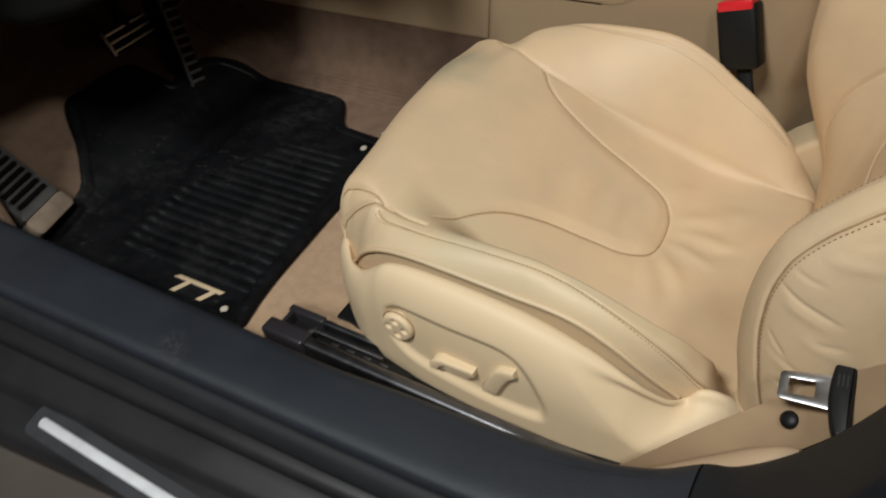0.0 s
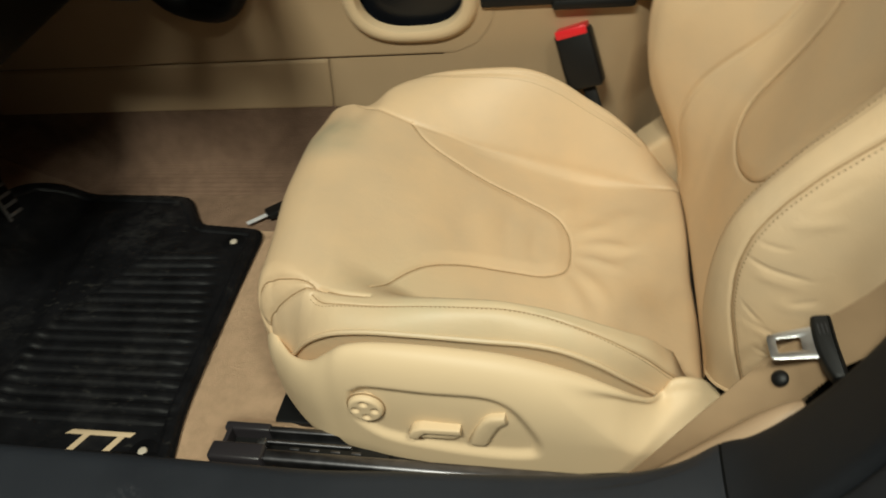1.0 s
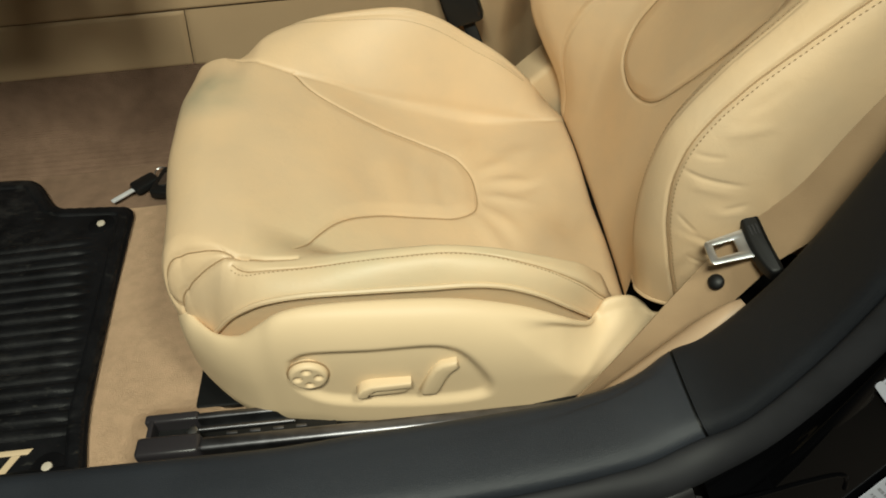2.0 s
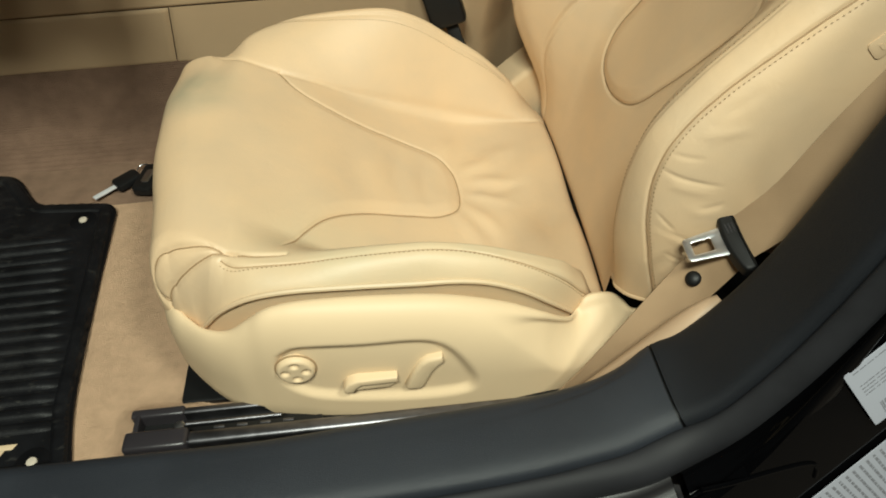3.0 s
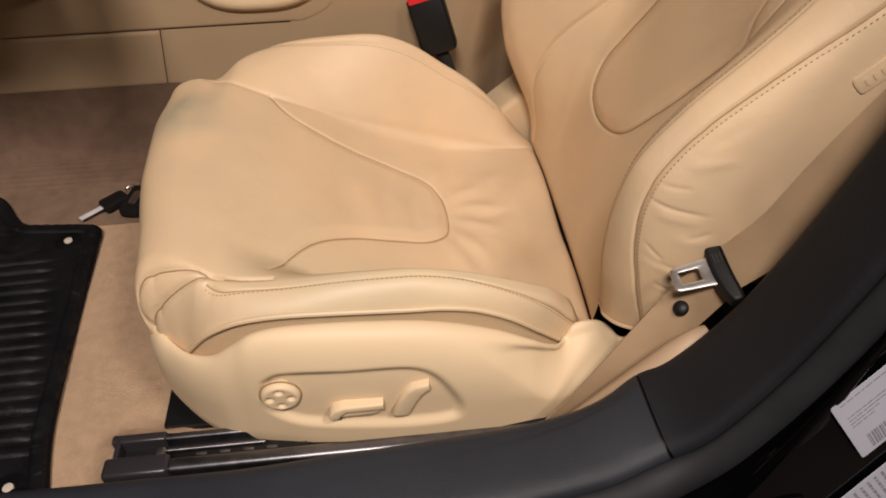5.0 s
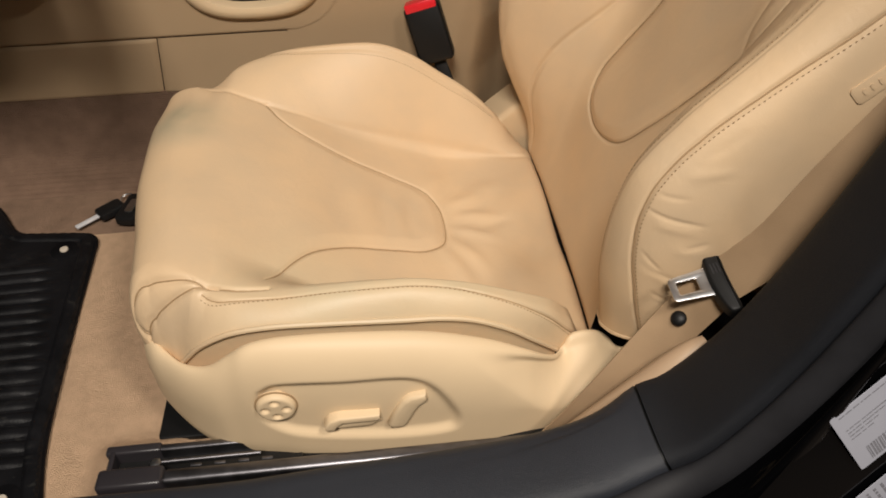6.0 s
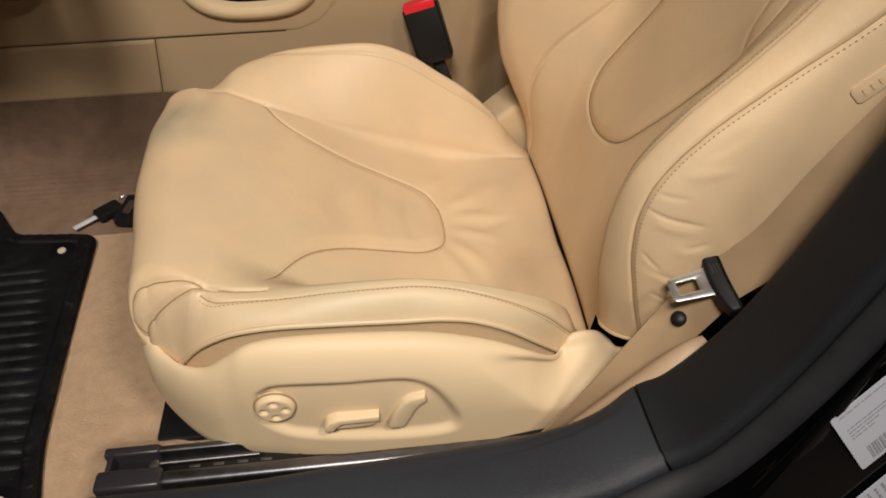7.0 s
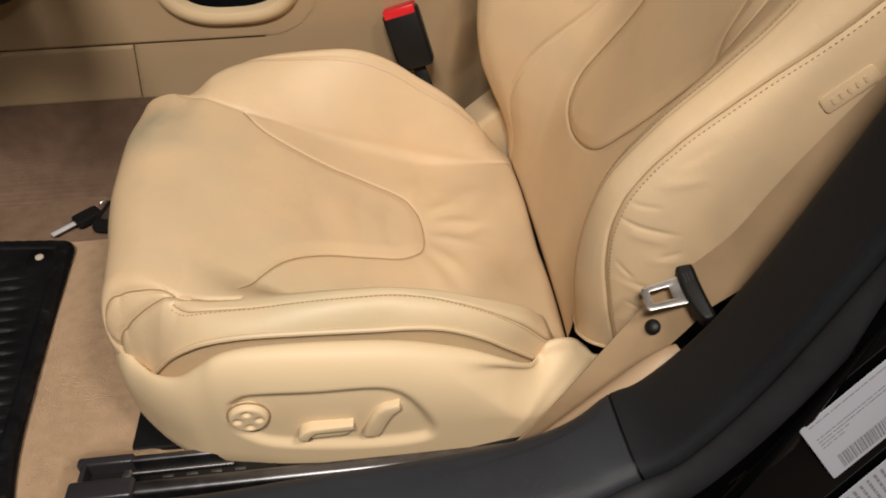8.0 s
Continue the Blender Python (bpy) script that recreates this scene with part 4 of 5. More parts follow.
rd = np.where(inside(Xs, Zs, RECESS), rd, -rd)
hollow = 0.0064 * step(-0.003, 0.009, rd)
# a soft facet runs down from the upper edge to the rear of the lower edge
facet = 0.009 * step(-0.005, 0.022, (Xs - 0.235) * 0.75 + (Zs - 0.150) * 0.66) * step(1.0, 0.9, np.broadcast_to(J[None], Xs.shape))
Ys = Ys + hollow + facet * step(0.2, 0.25, Xs)
shell = np.dstack([Xs, Ys, Zs])
# the moulding blends softly below the hinge's tongue
bell = np.exp(-np.linspace(-2, 2, 49) ** 2)
soft_shell = np.apply_along_axis(lambda c: np.convolve(np.pad(c, 24, mode="edge"), bell / bell.sum(), mode="valid"), 0, shell)
ease = (step(0.285, 0.32, line[:, 0])[:, None] * step(1.0, 0.80, J)[None])[..., None]
shell = shell + (soft_shell - shell) * ease
inner = shell[:, -1:, :] + np.array([0, 0.012, -0.018])
shell = np.concatenate([shell, shell[:, -1:, :] + np.array([0, 0.003, -0.001]), inner], axis=1)
trim = part("side_trim", sheet(shell), TRIM, seat, "smooth cream plastic side trim with a recessed switch panel")

def switch(name, bm, x, y, z, turn=0.0, label=""):
    bmesh.ops.transform(bm, matrix=pose(x, y, z) @ pose(0, 0, 0, 90, 0, 0) @ pose(0, 0, 0, 0, 0, turn), verts=bm.verts)
    bmesh.ops.recalc_face_normals(bm, faces=bm.faces[:])
    return part(name, bm, TRIM, trim, label)


rad = np.r_[np.linspace(0, 0.0155, 22), 0.0168, 0.0180, 0.0189, 0.0194, 0.0195, 0.0195]
rise_k = np.r_[np.full(22, 0.0095), 0.0092, 0.0083, 0.0066, 0.0045, 0.002, 0.0]
ang = np.linspace(0, 2 * math.pi, 64, endpoint=False)
RR, AA = np.meshgrid(rad, np.r_[ang, ang[:1]], indexing="ij")
KX, KY = RR * np.cos(AA), RR * np.sin(AA)
KZ = np.repeat(rise_k[:, None], 65, 1)
for a in (0, 90, 180, 270):
    c, n = math.cos(radians(a)), math.sin(radians(a))
    KZ = KZ - 0.0030 * step(1.0, 0.35, np.hypot((KX - 0.0104 * c) / 0.0056, (KY - 0.0104 * n) / 0.0050))
switch("lumbar_knob", sheet(np.dstack([KX, KY, KZ]), flip=False), 0.0365, -0.334, 0.113, 0, "round cream four-way lumbar knob with dimples")
ring = switch("knob_shadow_gap", prism(disc(0.0212, 40), 0, 0.0012), 0.0365, -0.3365, 0.113)
ring.data.materials[0] = SEAM
# seat height switch: a bar with a swept front
bar = [(x * 1.08, y * 1.12) for x, y in [(-0.026, -0.010), (-0.0265, -0.004), (-0.021, 0.003), (-0.012, 0.0065), (0.025, 0.0070), (0.025, -0.0005), (-0.009, -0.001), (-0.0145, -0.005), (-0.017, -0.010)]]
web_ = [(x * 1.08, y * 1.12) for x, y in [(-0.017, -0.0105), (-0.014, -0.005), (-0.009, -0.001), (0.0245, -0.0005), (0.0215, -0.006), (0.016, -0.0105)]]
switch("height_switch", joined(prism(bar, 0, 0.018, 0.0022, segments=3), prism(web_, 0, 0.0145, 0.001)), 0.109, -0.334, 0.0925, 0, "cream seat height switch bar")
lever = [(-0.0135, -0.0235), (-0.0155, -0.018), (-0.006, 0.004), (0.001, 0.017), (0.009, 0.0235), (0.0245, 0.0260), (0.0262, 0.0165), (0.0190, 0.010), (0.0130, 0.000), (0.0045, -0.020), (0.001, -0.0245)]
switch("recline_switch", prism(lever, 0, 0.016, 0.004, segments=3), 0.158, -0.334, 0.097, 0, "cream angled backrest switch")

# backrest in its own axes: v across, h up, d forward
AB = radians(19.5)
B0, EH, ED, EV = np.array((0.388, Y0, 0.045)), np.array((math.sin(AB), 0, math.cos(AB))), np.array((-math.cos(AB), 0, math.sin(AB))), np.array((0, 1, 0))
Hs = np.linspace(-0.03, 0.64, 480)
RID = hermite([-0.03, 0.02, 0.072, 0.133, 0.189, 0.242, 0.308, 0.375, 0.425, 0.50, 0.56, 0.64], [0.0, 0.012, 0.036, 0.070, 0.090, 0.097, 0.081, 0.053, 0.034, 0.018, 0.010, 0.0], Hs)
SECT = spline([(0, 0.0, 0), (0.06, 0.0, 0.0), (0.10, 0.0, 0.03), (0.135, 0.0, 0.22), (0.17, 0.0, 0.66), (0.195, 0.0, 0.94), (0.212, 0.0, 1.0), (0.229, -0.007, 0.98), (0.242, -0.022, 0.97), (0.252, -0.050, 0.93), (0.258, -0.09, 0.8), (0.255, -0.14, 0.3), (0.248, -0.17, 0.0)], 320)
arc = np.r_[0, np.cumsum(np.hypot(np.diff(SECT[:, 0]), np.diff(SECT[:, 1] + 0.09 * SECT[:, 2])))]
cols = np.r_[-np.arange(len(SECT) - 1, 0, -1), np.arange(len(SECT))]
K = np.abs(cols)
BV = np.sign(cols) * SECT[K, 0]
BD = SECT[K, 1][None] + SECT[K, 2][None] * RID[:, None] + 0.008 * np.exp(-((Hs[:, None] - 0.16) / 0.09) ** 2) * step(0.205, 0.11, SECT[K, 0])[None] - 0.019 * (1 - step(-0.03, 0.018, Hs))[:, None] ** 2
# the far bolster stands further forward
BD = BD + hermite([-0.03, 0.04, 0.1, 0.2, 0.3, 0.4, 0.64], [0, 0.0, 0.010, 0.026, 0.040, 0.040, 0.02], Hs)[:, None] * (step(0.12, 0.205, SECT[K, 0]) * (cols > 0))[None]
BU = np.broadcast_to((np.sign(cols) * arc[K])[None], BD.shape)
BHH = np.broadcast_to(Hs[:, None], BD.shape)
BVV = np.broadcast_to(BV[None], BD.shape)
back = B0 + BHH[..., None] * EH + BD[..., None] * ED + BVV[..., None] * EV
B_INSERT = [tuple(p) for p in spline([(0.060, 0.66), (0.060, 0.42), (0.067, 0.335), (0.096, 0.245), (0.106, 0.195), (0.094, 0.158), (0.060, 0.145), (0.016, 0.153), (-0.016, 0.172), (-0.050, 0.220), (-0.095, 0.300), (-0.121, 0.342), (-0.142, 0.370), (-0.156, 0.400), (-0.162, 0.45), (-0.164, 0.66)], 80)]


def side_v(h, d):
    """Arc place on the near side where the section lies d forward at height h."""
    i = int(np.argmin(np.abs(Hs - h)))
    k = np.arange(145, len(SECT))
    return -arc[k[int(np.argmin(np.abs(SECT[k, 1] + SECT[k, 2] * RID[i] - d)) if d < RID[i] else 0)]]


SEAM_HD = spline([(0.02, -0.028), (0.075, 0.006), (0.12, 0.034), (0.164, 0.061), (0.205, 0.080), (0.235, 0.085), (0.277, 0.082), (0.309, 0.0705), (0.367, 0.044), (0.433, 0.011), (0.52, -0.022), (0.6, -0.04)], 70)
B_SEAM = [(side_v(h, d), h) for h, d in SEAM_HD]
bs = np.array(B_SEAM)
bs[:, 0] = np.convolve(np.pad(bs[:, 0], 4, mode="edge"), np.ones(9) / 9, mode="valid")
B_SEAM = [tuple(p) for p in bs]
B_RIDGE = [(-float(np.interp(0.206, SECT[:, 0], arc)), h) for h in np.linspace(0.1, 0.6, 50)]
B_CREASE_FAR = [tuple(p) for p in spline([(float(np.interp(0.20, SECT[:, 0], arc)), -0.02), (float(np.interp(0.185, SECT[:, 0], arc)), 0.08), (float(np.interp(0.160, SECT[:, 0], arc)), 0.18), (float(np.interp(0.128, SECT[:, 0], arc)), 0.30), (float(np.interp(0.115, SECT[:, 0], arc)), 0.5)], 40)]
crease_u = np.interp(BHH, [p[1] for p in B_CREASE_FAR], [p[0] for p in B_CREASE_FAR])
back = back + (0.016 * np.clip((BU - crease_u) / 0.05, 0, 1) * step(-0.02, 0.10, BHH))[..., None] * ED
B_CREASE_NEAR = [(-a, h) for a, h in B_CREASE_FAR]
brelief = np.zeros_like(BD)
for ln, deep, wide in ((B_INSERT, 0.0030, 0.0024), (B_SEAM, 0.0028, 0.0022), (B_RIDGE, 0.0006, 0.0016), (B_CREASE_FAR, 0.0022, 0.0026), (B_CREASE_NEAR, 0.001, 0.004)):
    d = line_distance(BU, BHH, ln)
    brelief -= deep * np.exp(-(d / wide) ** 2) + 0.15 * deep * np.exp(-(d / 0.010) ** 2)
b_in = inside(BU, BHH, np.array(B_INSERT))
brelief += np.where(b_in, 0.004 * step(0, 0.02, line_distance(BU, BHH, B_INSERT)), 0)
for h, u, ang, ln, wd, ht in ((0.172, -0.355, 4, 0.040, 0.0026, -0.0013), (0.165, -0.355, 4, 0.042, 0.004, 0.0012), (0.142, -0.345, -3, 0.022, 0.0024, -0.0011), (0.21, -0.375, 50, 0.035, 0.010, 0.0016), (0.235, -0.39, 62, 0.05, 0.012, 0.0018), (0.25, -0.36, 58, 0.04, 0.010, -0.0014), (0.115, -0.35, 6, 0.03, 0.003, -0.0009), (0.10, -0.36, 30, 0.03, 0.006, 0.0012)):
    c, s = math.cos(radians(ang)), math.sin(radians(ang))
    a, b = (BU - u) * c + (BHH - h) * s, -(BU - u) * s + (BHH - h) * c
    brelief += ht * np.exp(-(a / ln) ** 2 - (b / wd) ** 2)
# creases across the side panel: ends (height, forward), width, depth
for one, two, wd, ht in (((0.232, 0.080), (0.238, 0.034), 0.0022, -0.0017), ((0.224, 0.072), (0.229, 0.036), 0.0050, 0.0014), ((0.251, 0.080), (0.258, 0.060), 0.0024, -0.0011),
                         ((0.210, 0.036), (0.224, 0.019), 0.0026, -0.0013), ((0.204, 0.045), (0.214, 0.012), 0.0060, 0.0014), ((0.190, 0.064), (0.180, 0.044), 0.0022, -0.0012),
                         ((0.302, 0.059), (0.332, 0.044), 0.0050, -0.0013), ((0.277, 0.068), (0.296, 0.040), 0.0060, 0.0014), ((0.150, 0.036), (0.146, 0.010), 0.0022, -0.0011)):
    pa, pb = np.array((side_v(*one), one[0])), np.array((side_v(*two), two[0]))
    mid, half = (pa + pb) / 2, np.linalg.norm(pb - pa) / 2
    c, s = (pb - pa) / (2 * half)
    a, b = (BU - mid[0]) * c + (BHH - mid[1]) * s, -(BU - mid[0]) * s + (BHH - mid[1]) * c
    brelief += 0.55 * ht * np.exp(-(a / half) ** 4 - ((b + 2.0 * a * a) / wd) ** 2)
brelief += 0.001 * np.sin(30 * BU + 2) * np.sin(27 * BHH)
bn = np.cross(np.gradient(back, axis=1), np.gradient(back, axis=0))
bn /= np.linalg.norm(bn, axis=2)[..., None] + 1e-12
if bn[164, len(cols) // 2, 0] > 0:
    bn = -bn
back = back + bn * brelief[..., None]
bu, bh = (BU[:-1, :-1] + BU[1:, 1:]) / 2, (BHH[:-1, :-1] + BHH[1:, 1:]) / 2
c_in = inside(bu, bh, np.array(B_INSERT))
c_side = bu < np.interp(bh, bs[:, 1], bs[:, 0])
c_far = bu > np.interp(bh, [p[1] for p in B_CREASE_FAR], [p[0] for p in B_CREASE_FAR])
bshade = normals(back, bn)
gone = (bh < 0.18) & ((BD[:-1, :-1] + BD[1:, 1:]) / 2 < -0.035)
edge_u = float(np.interp(0.165, SECT[:, 0], arc))
gone |= (-bu > edge_u) & (bh < 0.036 + 0.40 * np.clip(-bu - edge_u, 0, 0.14))
bflip = np.dot(np.cross(back[165, 290] - back[164, 290], back[164, 291] - back[164, 290]), bn[164, 290]) < 0
panel("backrest_insert", back, c_in, bflip, bshade, seat)
panel("backrest_side", back, c_side & ~c_in & ~gone, bflip, bshade, seat, "cream leather side panel with fine creases")
panel("backrest_far_bolster", back, c_far & ~c_in, bflip, bshade, seat)
panel("backrest_front", back, ~(c_in | c_side | c_far | gone), bflip, bshade, seat)
LOCAL = Matrix(((0, ED[0], EH[0], B0[0]), (1, 0, 0, B0[1]), (0, ED[2], EH[2], B0[2]), (0, 0, 0, 1)))
part("lower_frame", box(-0.243, 0.22, -0.16, -0.042, -0.02, 0.175, 0.01, 3, m=LOCAL), BLACK, seat, "black lower frame of the backrest")
part("backrest_rear", box(-0.245, 0.245, -0.19, -0.165, 0.0, 0.64, 0.01, m=Matrix((( 0, ED[0], EH[0], B0[0]), (1, 0, 0, B0[1]), (0, ED[2], EH[2], B0[2]), (0, 0, 0, 1)))), TRIM, seat)


def back_at(ln, lift=0.0):
    out = []
    for u, h in ln:
        fi = np.clip((h - Hs[0]) / (Hs[1] - Hs[0]), 0, len(Hs) - 1.001)
        i = int(fi)
        row = back[i] * (1 - fi + i) + back[i + 1] * (fi - i)
        j = int(np.clip(np.searchsorted(BU[i], u) - 1, 0, BU.shape[1] - 2))
        w = np.clip((u - BU[i][j]) / (BU[i][j + 1] - BU[i][j] + 1e-9), 0, 1)
        out.append(row[j] * (1 - w) + row[j + 1] * w + bshade[i][j] * lift)
    return np.array(out)


hem = [(-u, 0.036 + 0.40 * min(max(u - edge_u, 0), 0.14)) for u in np.linspace(edge_u - 0.004, edge_u + 0.16, 60)]
part("hem", tube(back_at(hem, -0.001), 0.0028, 8), LEATHER, seat, "rolled leather hem along the bottom edge")
for ln in (B_INSERT, B_SEAM):
    part("seam", tube(back_at(ln, 0.0006), 0.0008, 6), SEAM, seat)
part("stitching", stitches(back_at([(u - 0.0045, h) for u, h in B_SEAM], 0.0005), 0.0030, 0.0016, 0.0006), THREAD, seat, "tan thread along the backrest seam")
part("stitching", stitches(back_at([(u + 0.004, h) for u, h in B_RIDGE], 0.0004), 0.0030, 0.0016, 0.0004), THREAD, seat)
flap = [(0.300, 0.0), (0.304, 0.050), (0.330, 0.078), (0.372, 0.112), (0.43, 0.130), (0.43, 0.0)]
far_hinge = prism([(x, -z) for x, z in flap][::-1], -0.245, -0.180, 0.010, pose(0, 0, 0, -90, 0, 0) @ Matrix.Diagonal((1, 1, -1, 1)), 4)
bmesh.ops.recalc_face_normals(far_hinge, faces=far_hinge.faces[:])
part("far_hinge_cover", far_hinge, TRIM, seat)
part("underframe", box(-0.05, 0.40, -0.27, 0.15, 0.008, 0.026, 0.004), BLACK, seat)
part("rear_bracket", box(0.40, 0.47, -0.285, 0.17, 0.0, 0.04, 0.004), BLACK, seat)

# airbag tag on the backrest's side
ti, tj = np.unravel_index(int(np.argmin(((back - np.array((0.541, -0.315, 0.420))) ** 2).sum(2))), BU.shape)
tp, tn = back[ti, tj], bn[ti, tj]


def facing(at, normal, along):
    """A pose whose z is the normal and whose x lies along a direction."""
    z = Vector(normal).normalized()
    x = Vector(along)
    x = (x - z * x.dot(z)).normalized()
    y = z.cross(x)
    return Matrix(((x.x, y.x, z.x, at[0]), (x.y, y.y, z.y, at[1]), (x.z, y.z, z.z, at[2]), (0, 0, 0, 1)))


tag_pose = facing(tp, tn, (0.72, 0, 0.69))
tag = part("airbag_tag", prism(rounded(0.044, 0.016, 0.004), -0.002, 0.0012, 0.0006, tag_pose), LEATHER, seat, "small embossed leather tag")
for k in range(5):
    part("embossed_bar", prism(rounded(0.0028, 0.006, 0.001, 2, -0.013 + 0.0065 * k, 0), 0.001, 0.0018, 0.0, tag_pose), LEATHER, tag)

# ---- seat rail on the carpet ----
rail = thing("seat_rail", "black steel seat rail on the carpet", "seat rail", (0.1, -0.35, 0.03))
part("channel", box(-0.140, 0.46, -0.379, -0.326, 0.020, 0.034), BLACK, rail)
part("front_wall", box(-0.1425, -0.137, -0.372, -0.330, 0.022, 0.051, 0.001), SHINE, rail)
part("edge_bar", box(-0.0785, 0.30, -0.3835, -0.3685, 0.022, 0.0715, 0.0045, 4), RAIL_EDGE, rail, "polished steel bar along the rail")
part("end_cap", box(-0.1390, -0.076, -0.3875, -0.3655, 0.020, 0.0760, 0.004, 3), SHINE, rail, "glossy black plastic end cap")
part("rear_cap", box(-0.1480, -0.092, -0.334, -0.323, 0.020, 0.051, 0.003, 3), SHINE, rail)
part("rear_bar", box(-0.0985, 0.10, -0.333, -0.325, 0.022, 0.049, 0.0025, 3), RAIL_EDGE, rail)
part("spindle", tube([(-0.086, -0.3505, 0.055), (-0.05, -0.3505, 0.055), (0.012, -0.3505, 0.055)], 0.0022, 10), RAIL_EDGE, rail)
part("bolt_head", prism(disc(0.006, 6), 0.0, 0.010, 0.001, pose(-0.092, -0.352, 0.047)), BRIGHT, rail)
part("hole_strip", box(-0.090, 0.055, -0.3675, -0.3565, 0.030, 0.0580, 0.001), BLACK, rail)
for k in range(4):
    part("slot", box(-0.056 + 0.0235 * k, -0.045 + 0.0235 * k, -0.3610, -0.3580, 0.0575, 0.0592, 0.0006), RAIL_EDGE, rail)
tagged(top("floor_cover", prism(rounded(0.16, 0.11, 0.006, 4, -0.033, -0.238), 0.004, 0.010, 0.002), BLACK, "black plastic cover plate on the carpet under the seat", "cover plate"))

# ---- floor mat ----
mat = thing("floor_mat", "dirty black ribbed rubber floor mat with a beige emblem", "floor mat", (-0.45, -0.1, 0.01))
MAT = [(-0.222, -0.365), (-0.240, -0.28), (-0.262, 0.030), (-0.264, 0.055), (-0.272, 0.067), (-0.290, 0.071), (-0.365, 0.078), (-0.385, 0.088), (-0.425, 0.142), (-0.440, 0.154), (-0.56, 0.160), (-0.657, 0.159), (-0.709, 0.131),
       (-0.730, 0.090), (-0.722, 0.015), (-0.760, 0.002), (-0.784, -0.006), (-0.794, -0.030), (-0.791, -0.10), (-0.793, -0.150), (-0.72, -0.205), (-0.667, -0.255), (-0.645, -0.330), (-0.62, -0.385)]
mx, my = np.linspace(-0.82, -0.20, 360), np.linspace(-0.40, 0.18, 420)
MX, MY = np.meshgrid(mx, my, indexing="ij")
md = line_distance(MX, MY, MAT + MAT[:1])
msign = np.where(inside(MX, MY, np.array(MAT)), md, -md)
mz = 0.0075 + 0.003 * step(0.004, 0.0, np.abs(msign - 0.008) - 0.004)
# raised ribs across the heel area with rounded ends, every other one a little lower
for k in range(17):
    y = 0.000 - 0.0193 * k
    x1, x0 = -0.300 + 0.062 * k / 16, -0.430 - 0.085 * min(1, k / 9)
    u = np.clip((MX - x0) / (x1 - x0), 0, 1)
    d = np.hypot(0.45 * (MX - (x0 + u * (x1 - x0))), MY - y - 0.004 * u)
    mz = mz + (0.0042 if k % 2 else 0.0030) * step(0.0068, 0.0024, d) * step(x1 + 0.004, x1 - 0.035, MX)
mz = mz + 0.004 * np.exp(-(line_distance(MX, MY, [(-0.50, -0.34), (-0.53, -0.10), (-0.56, 0.10)]) / 0.012) ** 2)
mz = mz - 0.006 * step(0.004, -0.002, msign) + floor_height(MX)
keep = (msign[:-1, :-1] + msign[1:, 1:]) / 2 > 0.0015
part("mat_sheet", sheet(np.dstack([MX, MY, mz]), keep, thick=-0.004), MATRUBBER, mat, "dusty black rubber with raised ribs")
edge = spline(MAT + MAT[:1], 160)[:-1]
part("mat_edge", tube([(x, y, 0.0062 + float(floor_height(x))) for x, y in edge], 0.0046, 8, True), RUBBER, mat)
for x, y in ((-0.30, 0.036), (-0.260, -0.350)):
    part("clip_ring", prism(disc(0.019, 28, x, y), 0.006, 0.0125, 0.002), RUBBER, mat)
    part("clip", prism(disc(0.0058, 18, x, y), 0.011, 0.0150, 0.0015), CLIP, mat, "pale plastic mat clip")
part("emblem", joined(prism([(-0.378, -0.3325), (-0.287, -0.3315), (-0.283, -0.3245), (-0.370, -0.3255)], 0.009, 0.0122, 0.0006), *[prism([(x, -0.332), (x + 0.0095, -0.332), (x - 0.0045, -0.361), (x - 0.014, -0.361)], 0.009, 0.0120) for x in (-0.352, -0.304)]), LETTER, mat, "beige raised emblem shape")

# ---- pedals and footrest ----


def slatted(name, label, width, length, depth, m, slats, metal, arm, rails):
    ped = thing(name, label, "pedal", tuple(m.translation))
    part("pad", box(-width / 2, width / 2, -length / 2, length / 2, -depth, 0.0, 0.004, m=m), RUBBER, ped)
    for x in rails:
        part("frame_bar", box(x, x + 0.005, -length / 2, length / 2, -0.002, 0.003, 0.001, m=m), metal, ped, "metal edge")
    for k in range(slats):
        y = -length / 2 + length * (k + 0.5) / slats
        part("slat", box(-width / 2 + 0.006, width / 2 - 0.002, y - 0.17 * length / slats, y + 0.17 * length / slats, -0.002, 0.003, 0.001, m=m), metal, ped)
    part("arm", tube(arm, 0.012, 10), RUBBER, ped)
    return ped


acc = facing((-0.725, 0.0725, 0.166), (0.159, 0.008, 0.044), (0, 1, -0.18))
slatted("accelerator_pedal", "long black accelerator pedal with dull metal slats", 0.036, 0.25, 0.050, acc, 15, SLATE, [(-0.77, 0.09, 0.20), (-0.83, 0.10, 0.25), (-0.93, 0.10, 0.28)], [-0.018])
brk = facing((-0.755, -0.006, 0.170), (0.9, 0, 0.45), (0, 1, 0))
slatted("brake_pedal", "brake pedal with bright metal slats on black rubber", 0.098, 0.044, 0.012, brk, 3, ALU, [(-0.765, 0.0, 0.17), (-0.80, 0.0, 0.30), (-0.85, 0.0, 0.45)], [-0.049])
rest = facing((-0.629, -0.297, 0.045), (0.75, 0.20, 0.62), (-0.024, 0.073, -0.003))
frest = thing("footrest", "dark grey footrest plate with black rubber bars and pale end cap", "footrest", (-0.665, -0.33, 0.02))
part("plate", prism(rounded(0.080, 0.20, 0.006, 4, -0.040, 0.126), -0.03, 0.0, 0.002, rest), SLATE, frest)
part("end_cap", prism(rounded(0.082, 0.030, 0.008, 4, -0.040, 0.011), -0.03, 0.001, 0.003, rest), CAP, frest, "worn pale metal end cap")
